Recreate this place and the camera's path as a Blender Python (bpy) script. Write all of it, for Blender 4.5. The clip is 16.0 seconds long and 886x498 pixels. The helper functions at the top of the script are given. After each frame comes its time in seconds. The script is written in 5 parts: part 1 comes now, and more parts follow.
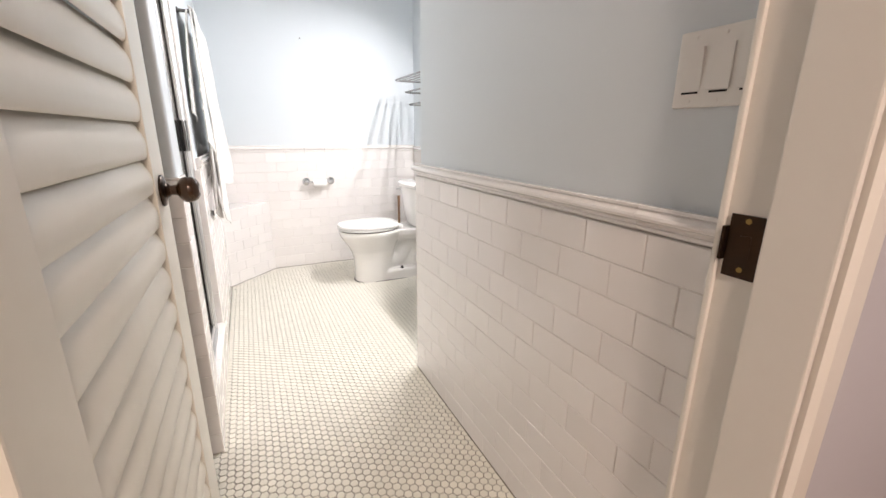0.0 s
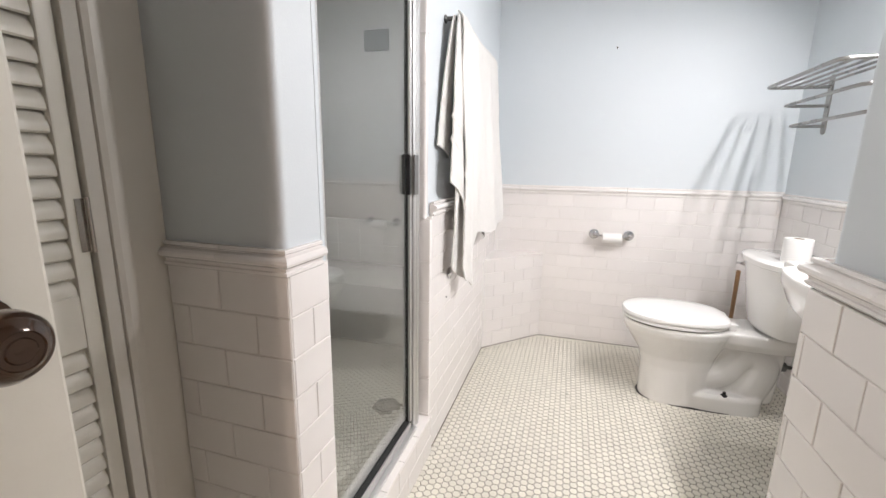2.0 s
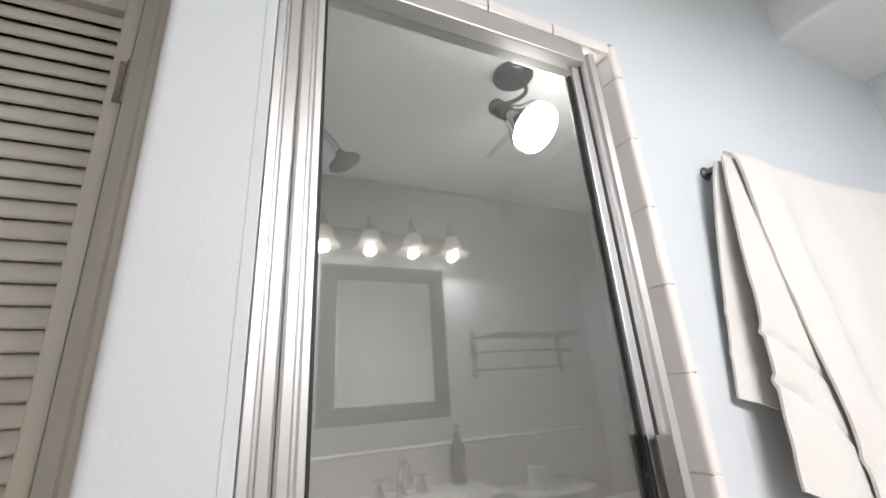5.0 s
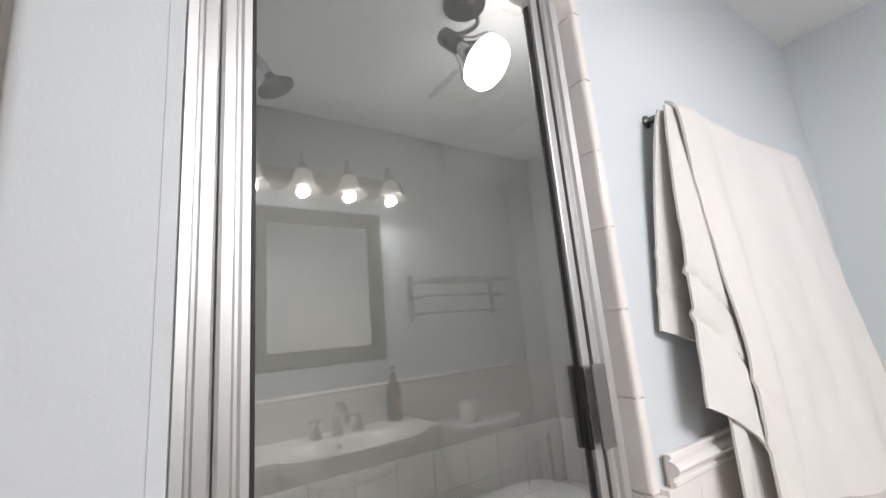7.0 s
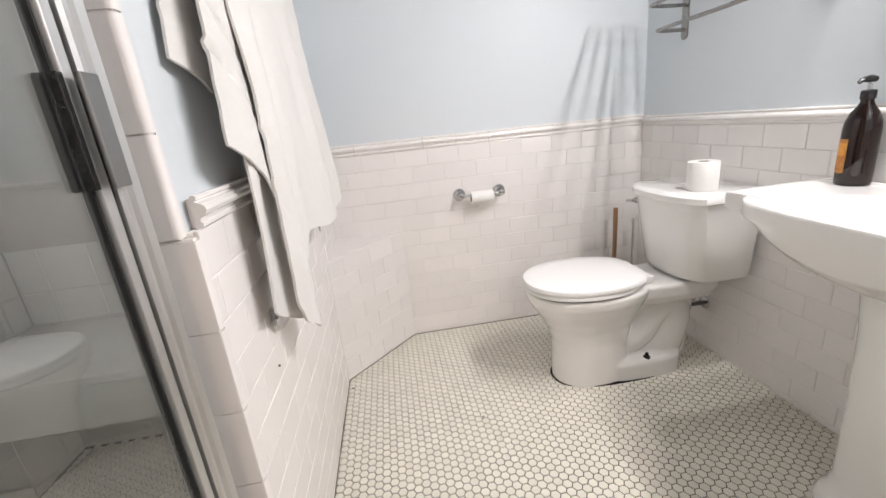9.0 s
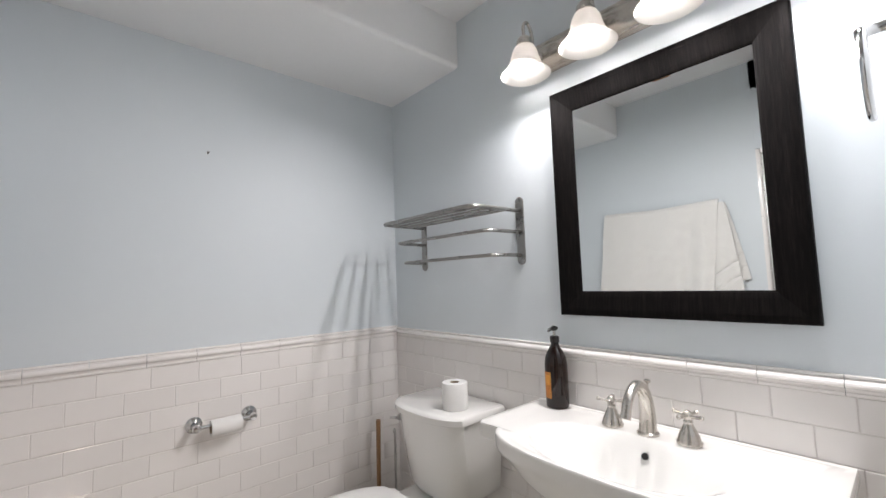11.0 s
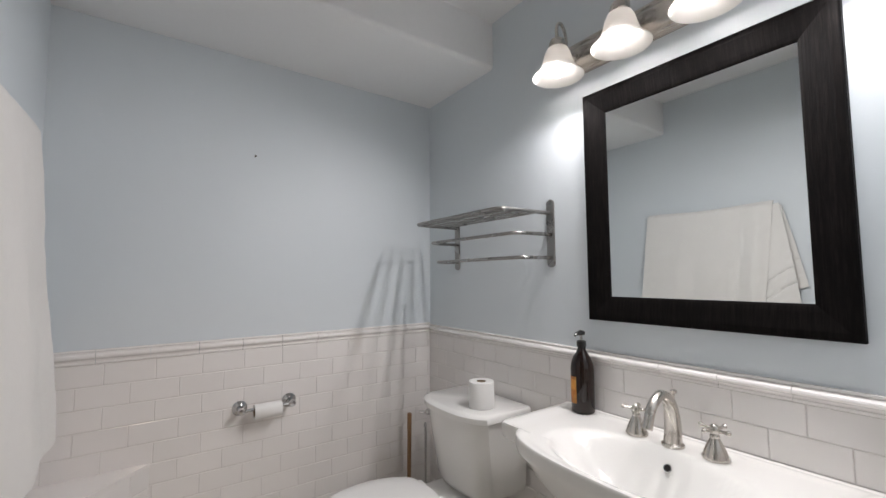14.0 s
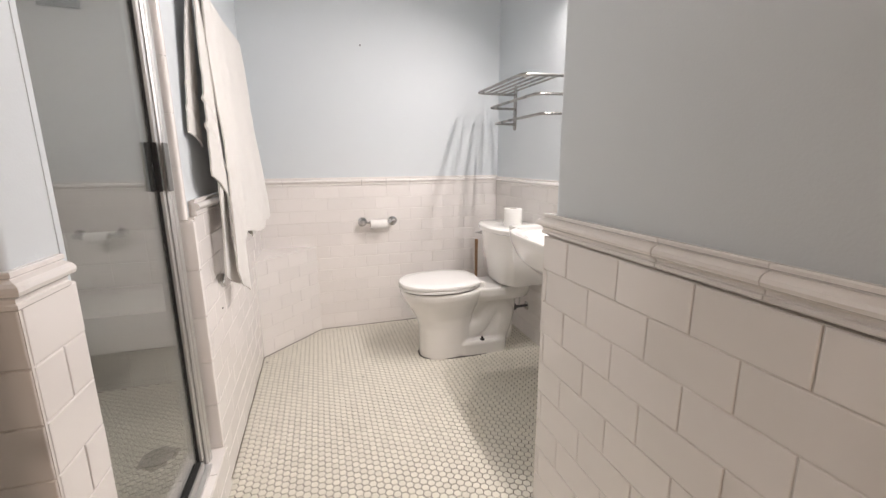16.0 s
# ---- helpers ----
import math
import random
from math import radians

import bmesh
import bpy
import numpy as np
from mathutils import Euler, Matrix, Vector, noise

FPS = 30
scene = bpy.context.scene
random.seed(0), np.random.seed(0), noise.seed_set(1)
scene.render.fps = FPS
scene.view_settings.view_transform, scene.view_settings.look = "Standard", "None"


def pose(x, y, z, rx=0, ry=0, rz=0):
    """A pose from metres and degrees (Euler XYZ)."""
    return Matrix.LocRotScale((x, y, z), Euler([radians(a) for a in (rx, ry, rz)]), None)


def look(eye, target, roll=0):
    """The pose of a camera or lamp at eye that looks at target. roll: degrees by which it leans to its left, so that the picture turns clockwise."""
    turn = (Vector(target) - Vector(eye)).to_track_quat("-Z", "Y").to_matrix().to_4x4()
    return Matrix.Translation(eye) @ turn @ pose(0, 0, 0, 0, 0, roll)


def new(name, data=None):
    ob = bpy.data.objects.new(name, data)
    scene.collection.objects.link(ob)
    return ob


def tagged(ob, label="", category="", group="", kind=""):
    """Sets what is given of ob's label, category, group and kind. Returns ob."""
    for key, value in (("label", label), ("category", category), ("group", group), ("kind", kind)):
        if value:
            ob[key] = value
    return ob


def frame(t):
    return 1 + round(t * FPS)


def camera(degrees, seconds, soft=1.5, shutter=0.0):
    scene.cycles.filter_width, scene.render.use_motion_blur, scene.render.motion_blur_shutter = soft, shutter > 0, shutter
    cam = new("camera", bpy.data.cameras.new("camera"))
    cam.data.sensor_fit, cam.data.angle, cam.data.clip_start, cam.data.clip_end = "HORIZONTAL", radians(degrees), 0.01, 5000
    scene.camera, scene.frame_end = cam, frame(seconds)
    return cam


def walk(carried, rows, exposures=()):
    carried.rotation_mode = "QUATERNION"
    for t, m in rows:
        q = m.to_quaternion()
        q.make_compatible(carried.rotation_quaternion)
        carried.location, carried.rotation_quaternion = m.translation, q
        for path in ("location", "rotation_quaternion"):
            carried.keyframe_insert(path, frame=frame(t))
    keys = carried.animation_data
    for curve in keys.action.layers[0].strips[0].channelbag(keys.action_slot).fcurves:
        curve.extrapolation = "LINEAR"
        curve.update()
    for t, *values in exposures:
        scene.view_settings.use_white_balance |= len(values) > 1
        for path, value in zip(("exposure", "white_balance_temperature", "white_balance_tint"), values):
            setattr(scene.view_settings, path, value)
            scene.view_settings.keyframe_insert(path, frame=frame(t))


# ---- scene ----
cam = camera(94.3, 16.0)
PATH = [
    (0, (0.882, 1.866, 1.109), (1.699, 3.61, 0.568), 0.4),
    (0.5, (0.978, 1.987, 1.11), (1.437, 3.866, 0.599), 0.3),
    (1, (1.026, 2.221, 1.108), (1.3, 4.147, 0.644), 0.0),
    (1.5, (1.081, 2.474, 1.119), (1.124, 4.423, 0.673), -0.2),
    (2, (1.146, 2.739, 1.123), (0.573, 4.614, 0.725), 0.9),
    (2.5, (1.143, 2.973, 1.131), (0.315, 4.737, 0.681), -2.4),
    (3, (1.12, 3.153, 1.121), (-0.102, 4.689, 0.736), -1.8),
    (3.5, (1.144, 3.301, 1.106), (-0.41, 4.478, 0.659), -1.8),
    (4, (1.157, 3.382, 1.12), (-0.519, 4.457, 0.936), -4.1),
    (4.5, (1.147, 3.419, 1.205), (-0.622, 4.338, 1.373), -4.5),
    (4.7, (1.150, 3.432, 1.217), (-0.622, 4.245, 1.637), -4.6),
    (5.75, (1.135, 3.450, 1.285), (-0.550, 4.330, 2.160), -4.6),
    (6.8, (1.103, 3.444, 1.277), (-0.527, 4.427, 1.89), -4.5),
    (7, (1.107, 3.434, 1.23), (-0.522, 4.528, 1.619), -4.9),
    (7.5, (1.098, 3.419, 1.114), (-0.322, 4.827, 1.058), -5.6),
    (8, (1.12, 3.422, 1.074), (0.06, 5.066, 0.658), -5.8),
    (8.5, (1.088, 3.442, 1.061), (0.525, 5.275, 0.493), -4.8),
    (9, (0.978, 3.469, 1.063), (1.188, 5.37, 0.48), -5.9),
    (9.2, (0.952, 3.458, 1.071), (1.408, 5.32, 0.5), -7.0),
    (11.3, (0.973, 3.593, 1.288), (2.324, 5.018, 1.668), -2.7),
    (11.5, (0.985, 3.594, 1.325), (2.311, 4.984, 1.879), -2.5),
    (12, (0.996, 3.586, 1.422), (2.225, 4.874, 2.333), -1.7),
    (12.5, (0.999, 3.566, 1.477), (2.139, 4.776, 2.589), -1.6),
    (13, (0.997, 3.557, 1.48), (2.137, 4.817, 2.535), -1.8),
    (13.5, (0.988, 3.56, 1.403), (2.167, 5.01, 2.117), -1.5),
    (13.8, (0.981, 3.531, 1.308), (2.152, 5.104, 1.7), -0.8),
    (14, (0.988, 3.52, 1.258), (2.139, 5.15, 1.397), -0.4),
    (14.5, (1.052, 3.384, 1.151), (1.941, 5.155, 0.881), 1.0),
    (15, (1.095, 3.191, 1.119), (1.72, 5.052, 0.739), 1.9),
    (15.5, (1.067, 2.946, 1.091), (1.652, 4.814, 0.682), 1.2),
    (16, (1.046, 2.722, 1.1), (1.605, 4.598, 0.687), -0.4),
]
EXPOSURES = [
    (0.0, 3.25, 6500, 10),
    (1.0, 3.14, 6700, 12),
    (2.0, 2.88, 6500, 10),
    (2.5, 2.86, 6500, 10),
    (3.5, 2.78, 6500, 10),
    (4.0, 2.76, 6500, 10),
    (4.5, 2.73, 6550, 10),
    (7.0, 2.54, 6500, 10),
    (7.5, 2.52, 6500, 10),
    (8.0, 2.65, 6500, 10),
    (9.2, 2.68, 6600, 11),
    (11.3, 2.15, 6500, 10),
    (12.5, 2.3, 6500, 10),
    (13.5, 2.15, 6500, 10),
    (14.0, 1.85, 6500, 10),
    (14.5, 2.14, 6600, 12),
    (15.0, 2.36, 6700, 12),
    (15.5, 2.54, 6900, 13),
    (16.0, 2.62, 6900, 13),
]
walk(cam, [(t, look(eye, target, roll)) for t, eye, target, roll in PATH], EXPOSURES)

# ---- light ----
world = bpy.data.worlds.new("world")
scene.world = world
world.use_nodes = True
world.node_tree.nodes["Background"].inputs[0].default_value = (0.02, 0.02, 0.02, 1)
world.node_tree.nodes["Background"].inputs[1].default_value = 0.2


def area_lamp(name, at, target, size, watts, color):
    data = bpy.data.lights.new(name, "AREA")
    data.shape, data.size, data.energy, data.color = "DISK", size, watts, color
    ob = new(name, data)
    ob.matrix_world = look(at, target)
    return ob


BULB = 1.8
VANITY_Y = (3.720, 3.964, 4.208, 4.452)
for lamp_y in VANITY_Y:
    area_lamp("vanity_bulb_light", (2.160, lamp_y, 1.969), (1.380, lamp_y, 0.969), 0.062, 1.1, (1.0, 0.96, 0.96))
# Added unseen fill without a fixture: brightens the corridor and open door.
area_lamp("hall_fill_light", (0.95, 0.50, 2.44), (0.95, 0.50, 0), 0.30, 5.8, (1.0, 0.80, 0.66))

# ---- materials ----


def mat(name, color, rough=0.5, metal=0.0, grain=None, spots=None, bump=0.0, bump_scale=200.0, coat=0.0, random_tint=0.0,
        stretch=(1, 1, 1), spec=0.5, sheen=0.0, rough_var=0.0):
    """grain, spots: (scale, amount, colour) of two scales of variation."""
    m = bpy.data.materials.new(name)
    m.use_nodes = True
    nt = m.node_tree
    n, l = nt.nodes, nt.links
    bsdf = n["Principled BSDF"]
    bsdf.inputs["Roughness"].default_value = rough
    bsdf.inputs["Metallic"].default_value = metal
    bsdf.inputs["Coat Weight"].default_value = coat
    bsdf.inputs["Coat Roughness"].default_value = 0.06
    bsdf.inputs["Specular IOR Level"].default_value = spec
    bsdf.inputs["Sheen Weight"].default_value = sheen
    coord = n.new("ShaderNodeTexCoord")
    mp = n.new("ShaderNodeMapping")
    mp.inputs["Scale"].default_value = stretch
    geo = n.new("ShaderNodeNewGeometry")
    l.new(geo.outputs["Position"], mp.inputs["Vector"])
    last = n.new("ShaderNodeRGB")
    last.outputs[0].default_value = (*color, 1)
    out = last.outputs[0]
    for layer in (grain, spots):
        if layer:
            scale, amount, tint = layer
            tex = n.new("ShaderNodeTexNoise")
            tex.inputs["Scale"].default_value = scale
            tex.inputs["Detail"].default_value = 5
            l.new(mp.outputs[0], tex.inputs["Vector"])
            ramp = n.new("ShaderNodeMapRange")
            ramp.inputs["From Min"].default_value = 0.42
            ramp.inputs["From Max"].default_value = 0.72
            ramp.inputs["To Max"].default_value = amount
            l.new(tex.outputs["Fac"], ramp.inputs["Value"])
            mix = n.new("ShaderNodeMix")
            mix.data_type = "RGBA"
            l.new(ramp.outputs[0], mix.inputs["Factor"])
            l.new(out, mix.inputs["A"])
            mix.inputs["B"].default_value = (*tint, 1)
            out = mix.outputs["Result"]
    if random_tint:
        info = n.new("ShaderNodeObjectInfo")
        add = n.new("ShaderNodeMath")
        add.operation = "ADD"
        l.new(info.outputs["Random"], add.inputs[0])
        l.new(geo.outputs["Random Per Island"], add.inputs[1])
        fr = n.new("ShaderNodeMath")
        fr.operation = "FRACT"
        l.new(add.outputs[0], fr.inputs[0])
        mr = n.new("ShaderNodeMapRange")
        mr.inputs["To Min"].default_value = 1 - random_tint
        mr.inputs["To Max"].default_value = 1 + random_tint
        l.new(fr.outputs[0], mr.inputs["Value"])
        hsv = n.new("ShaderNodeHueSaturation")
        l.new(mr.outputs[0], hsv.inputs["Value"])
        l.new(out, hsv.inputs["Color"])
        out = hsv.outputs[0]
    l.new(out, bsdf.inputs["Base Color"])
    if rough_var:
        tex = n.new("ShaderNodeTexNoise")
        tex.inputs["Scale"].default_value = 9
        l.new(mp.outputs[0], tex.inputs["Vector"])
        mr = n.new("ShaderNodeMapRange")
        mr.inputs["To Min"].default_value = max(0.02, rough - rough_var)
        mr.inputs["To Max"].default_value = rough + rough_var
        l.new(tex.outputs["Fac"], mr.inputs["Value"])
        l.new(mr.outputs[0], bsdf.inputs["Roughness"])
    if bump:
        tex = n.new("ShaderNodeTexNoise")
        tex.inputs["Scale"].default_value = bump_scale
        tex.inputs["Detail"].default_value = 4
        l.new(mp.outputs[0], tex.inputs["Vector"])
        b = n.new("ShaderNodeBump")
        b.inputs["Strength"].default_value = bump
        b.inputs["Distance"].default_value = 0.002
        l.new(tex.outputs["Fac"], b.inputs["Height"])
        l.new(b.outputs[0], bsdf.inputs["Normal"])
    return m


def glow(name, color, strength):
    m = bpy.data.materials.new(name)
    m.use_nodes = True
    n, l = m.node_tree.nodes, m.node_tree.links
    n.clear()
    e = n.new("ShaderNodeEmission")
    e.inputs[0].default_value, e.inputs[1].default_value = (*color, 1), strength
    o = n.new("ShaderNodeOutputMaterial")
    l.new(e.outputs[0], o.inputs[0])
    return m


def pane_material(name, tint, haze):
    """Clear glass with a faint film: what is behind shows through, gloss by Fresnel."""
    m = bpy.data.materials.new(name)
    m.use_nodes = True
    n, l = m.node_tree.nodes, m.node_tree.links
    n.clear()
    clear = n.new("ShaderNodeBsdfTransparent")
    clear.inputs[0].default_value = (*tint, 1)
    film = n.new("ShaderNodeBsdfDiffuse")
    film.inputs[0].default_value = (0.62, 0.64, 0.63, 1)
    tex = n.new("ShaderNodeTexNoise")
    tex.inputs["Scale"].default_value = 3.0
    geo = n.new("ShaderNodeNewGeometry")
    l.new(geo.outputs["Position"], tex.inputs["Vector"])
    mr = n.new("ShaderNodeMapRange")
    mr.inputs["To Min"].default_value, mr.inputs["To Max"].default_value = haze * 0.5, haze * 1.5
    l.new(tex.outputs["Fac"], mr.inputs["Value"])
    body = n.new("ShaderNodeMixShader")
    l.new(mr.outputs[0], body.inputs[0])
    l.new(clear.outputs[0], body.inputs[1])
    l.new(film.outputs[0], body.inputs[2])
    gloss = n.new("ShaderNodeBsdfGlossy")
    gloss.inputs["Roughness"].default_value = 0.015
    face = n.new("ShaderNodeLayerWeight")
    face.inputs[0].default_value = 0.5
    steep = n.new("ShaderNodeMath")
    steep.operation = "POWER"
    l.new(face.outputs["Facing"], steep.inputs[0])
    steep.inputs[1].default_value = 5.0
    fres = n.new("ShaderNodeMapRange")
    fres.inputs["To Min"].default_value, fres.inputs["To Max"].default_value = 0.13, 0.9
    l.new(steep.outputs[0], fres.inputs["Value"])
    mix = n.new("ShaderNodeMixShader")
    l.new(fres.outputs[0], mix.inputs[0])
    l.new(body.outputs[0], mix.inputs[1])
    l.new(gloss.outputs[0], mix.inputs[2])
    o = n.new("ShaderNodeOutputMaterial")
    l.new(mix.outputs[0], o.inputs[0])
    return m


def shade_material(name):
    """Frosted glass that lets a bulb's light through."""
    m = bpy.data.materials.new(name)
    m.use_nodes = True
    n, l = m.node_tree.nodes, m.node_tree.links
    n.clear()
    d = n.new("ShaderNodeBsdfDiffuse")
    d.inputs[0].default_value = (0.86, 0.84, 0.80, 1)
    t = n.new("ShaderNodeBsdfTranslucent")
    t.inputs[0].default_value = (0.85, 0.83, 0.80, 1)
    mix = n.new("ShaderNodeMixShader")
    mix.inputs[0].default_value = 0.42
    l.new(d.outputs[0], mix.inputs[1])
    l.new(t.outputs[0], mix.inputs[2])
    g = n.new("ShaderNodeBsdfGlossy")
    g.inputs["Roughness"].default_value = 0.25
    top = n.new("ShaderNodeMixShader")
    top.inputs[0].default_value = 0.04
    l.new(mix.outputs[0], top.inputs[1])
    l.new(g.outputs[0], top.inputs[2])
    o = n.new("ShaderNodeOutputMaterial")
    l.new(top.outputs[0], o.inputs[0])
    return m


PAINT = mat("blue_grey_paint", (0.655, 0.70, 0.73), 0.5, grain=(60, 0.05, (0.625, 0.655, 0.69)), spots=(1.6, 0.10, (0.615, 0.65, 0.68)), bump=0.10, bump_scale=240)
CEIL = mat("ceiling_paint", (0.85, 0.85, 0.855), 0.8, grain=(50, 0.05, (0.68, 0.69, 0.70)), spots=(1.2, 0.10, (0.70, 0.71, 0.72)), bump=0.10, bump_scale=160)
TRIM = mat("trim_paint", (0.78, 0.75, 0.69), 0.35, grain=(40, 0.08, (0.70, 0.66, 0.60)), spots=(4, 0.12, (0.72, 0.68, 0.61)), bump=0.05, bump_scale=120)
DOOR = mat("cream_door_paint", (0.76, 0.73, 0.65), 0.35, grain=(45, 0.10, (0.66, 0.62, 0.54)), spots=(5, 0.12, (0.70, 0.66, 0.58)), bump=0.06, bump_scale=90)
HALL = mat("hall_paint", (0.52, 0.51, 0.55), 0.6, grain=(50, 0.06, (0.45, 0.44, 0.48)), bump=0.08)
OAK = mat("hall_floor", (0.30, 0.20, 0.12), 0.4, grain=(14, 0.5, (0.18, 0.11, 0.06)), stretch=(8, 1, 1))
TILE = mat("white_glazed_tile", (0.84, 0.81, 0.79), 0.12, grain=(30, 0.05, (0.74, 0.70, 0.66)), spots=(5, 0.08, (0.76, 0.73, 0.70)), random_tint=0.025, bump=0.05, bump_scale=26, coat=0.3)
STILE = mat("shower_tile", (0.76, 0.755, 0.74), 0.16, grain=(30, 0.06, (0.70, 0.69, 0.66)), spots=(4, 0.12, (0.68, 0.68, 0.65)), random_tint=0.03, bump=0.05, bump_scale=26, coat=0.3)
GROUT = mat("pale_grout", (0.77, 0.74, 0.71), 0.9, grain=(80, 0.4, (0.66, 0.62, 0.58)), spots=(4, 0.6, (0.62, 0.58, 0.54)), bump=0.4, bump_scale=500)
SGROUT = mat("shower_grout", (0.50, 0.49, 0.47), 0.9, grain=(80, 0.4, (0.50, 0.48, 0.45)), spots=(5, 0.4, (0.52, 0.50, 0.46)), bump=0.4, bump_scale=500)
HEX = mat("cream_hex_tile", (0.76, 0.735, 0.65), 0.32, grain=(120, 0.10, (0.64, 0.60, 0.50)), spots=(3, 0.16, (0.66, 0.64, 0.55)), random_tint=0.05, rough_var=0.08)
HGROUT = mat("dark_floor_grout", (0.125, 0.112, 0.085), 0.9, grain=(60, 0.5, (0.075, 0.066, 0.05)), spots=(2.2, 0.7, (0.30, 0.27, 0.21)), bump=0.4, bump_scale=500)
CHINA = mat("white_china", (0.82, 0.81, 0.785), 0.09, grain=(12, 0.03, (0.78, 0.77, 0.74)), spots=(3, 0.05, (0.79, 0.78, 0.75)), coat=0.5)
SEAT = mat("white_seat_plastic", (0.84, 0.835, 0.82), 0.16, grain=(12, 0.03, (0.80, 0.79, 0.77)))
NICKEL = mat("brushed_nickel", (0.56, 0.53, 0.49), 0.26, 1.0, grain=(90, 0.2, (0.45, 0.42, 0.38)), bump=0.06, bump_scale=400, rough_var=0.06)
STEEL = mat("stainless_steel", (0.33, 0.32, 0.305), 0.28, 1.0, grain=(120, 0.25, (0.25, 0.24, 0.23)), bump=0.06, bump_scale=500, rough_var=0.06)
CHROME = mat("chrome", (0.58, 0.58, 0.58), 0.10, 1.0, grain=(30, 0.1, (0.6, 0.6, 0.6)))
ALU = mat("silver_aluminium", (0.66, 0.66, 0.655), 0.44, 1.0, grain=(60, 0.15, (0.62, 0.62, 0.61)), stretch=(1, 1, 0.05), rough_var=0.08)
WGROUT = mat("white_grout", (0.84, 0.815, 0.79), 0.7, grain=(80, 0.3, (0.79, 0.765, 0.74)), bump=0.3, bump_scale=500)
GASKET = mat("black_gasket", (0.015, 0.015, 0.015), 0.6, grain=(40, 0.3, (0.03, 0.03, 0.03)))
HINGEGREY = mat("dark_hinge_metal", (0.16, 0.16, 0.155), 0.4, 1.0, grain=(60, 0.2, (0.10, 0.10, 0.10)))
CATCH = mat("dull_catch_metal", (0.30, 0.30, 0.295), 0.42, 1.0, grain=(60, 0.2, (0.22, 0.22, 0.22)))
MIRROR = mat("mirror_silver", (0.86, 0.88, 0.87), 0.015, 1.0)
BLACKWOOD = mat("black_stained_wood", (0.004, 0.0034, 0.0034), 0.55, grain=(26, 0.9, (0.011, 0.0085, 0.008)), spots=(60, 0.5, (0.002, 0.002, 0.002)), stretch=(1, 7, 0.6), bump=0.6, bump_scale=26, spec=0.06)
TOWEL = mat("white_terry_towel", (0.78, 0.765, 0.74), 0.95, grain=(260, 0.30, (0.66, 0.64, 0.61)), spots=(7, 0.10, (0.70, 0.685, 0.66)), bump=0.9, bump_scale=420, sheen=0.4, spec=0.15)
PAPER = mat("tissue_paper", (0.84, 0.83, 0.81), 0.95, grain=(120, 0.12, (0.76, 0.75, 0.73)), bump=0.3, bump_scale=300, spec=0.1)
CARD = mat("cardboard", (0.32, 0.24, 0.16), 0.9, grain=(80, 0.3, (0.24, 0.17, 0.11)))
BRONZE = mat("dark_bronze", (0.040, 0.024, 0.016), 0.30, 0.85, grain=(25, 0.5, (0.075, 0.036, 0.016)), spots=(60, 0.3, (0.02, 0.013, 0.01)))
KNOBWOOD = mat("brown_knob_enamel", (0.055, 0.024, 0.009), 0.20, 0.3, grain=(35, 0.6, (0.045, 0.020, 0.009)), coat=0.6)
BRASS = mat("aged_brass", (0.40, 0.27, 0.10), 0.35, 1.0, grain=(50, 0.5, (0.16, 0.10, 0.04)))
OAKVENT = mat("varnished_oak", (0.34, 0.145, 0.030), 0.4, grain=(30, 0.6, (0.20, 0.075, 0.014)), stretch=(0.15, 1, 1), bump=0.1, bump_scale=90)
# On slots, holes and openings this near-black is painted-in shade; none are cut.
DARK = mat("dark_void", (0.010, 0.009, 0.008), 0.8, grain=(30, 0.3, (0.02, 0.018, 0.016)))
BEIGE = mat("fan_beige_mesh", (0.62, 0.58, 0.51), 0.6, grain=(300, 0.4, (0.48, 0.44, 0.38)), bump=0.4, bump_scale=600)
FANWHITE = mat("fan_white_plastic", (0.78, 0.775, 0.74), 0.4, grain=(30, 0.06, (0.70, 0.69, 0.65)))
AMBER = mat("dark_amber_bottle", (0.008, 0.003, 0.002), 0.08, grain=(10, 0.3, (0.020, 0.005, 0.002)), coat=0.0)
BLACKPL = mat("black_plastic", (0.015, 0.014, 0.014), 0.25, grain=(60, 0.3, (0.03, 0.03, 0.03)))
LABEL = mat("orange_label", (0.55, 0.20, 0.03), 0.4, grain=(60, 0.7, (0.18, 0.035, 0.008)), spots=(35, 0.6, (0.75, 0.45, 0.12)))
WOODHANDLE = mat("light_wood_handle", (0.30, 0.17, 0.085), 0.5, grain=(40, 0.5, (0.20, 0.10, 0.05)), stretch=(1, 1, 0.1))
SWITCH = mat("white_switch_plastic", (0.82, 0.80, 0.765), 0.3, grain=(40, 0.05, (0.76, 0.74, 0.70)))
HOSE = mat("braided_hose", (0.60, 0.60, 0.58), 0.35, 0.6, grain=(400, 0.5, (0.35, 0.35, 0.34)))
SHADE = shade_material("frosted_shade_glass")
BULBGLOW = glow("lit_bulb", (1.0, 0.94, 0.945), BULB)
FLOODGLOW = glow("lit_flood_bulb", (1.0, 0.96, 0.93), 14.0)
GLASS = pane_material("shower_glass", (0.84, 0.85, 0.842), 0.016)
BULBGLASS = mat("silvered_bulb_neck", (0.5, 0.5, 0.5), 0.15, 1.0)

# ---- shaping ----


def origin(ob):
    v = Vector()
    while ob:
        v += ob.location
        ob = ob.parent
    return v


def thing(name, at, label, category, group=""):
    ob = new(name)
    ob.location = at
    ob.empty_display_size = 0.05
    return tagged(ob, label, category, group)


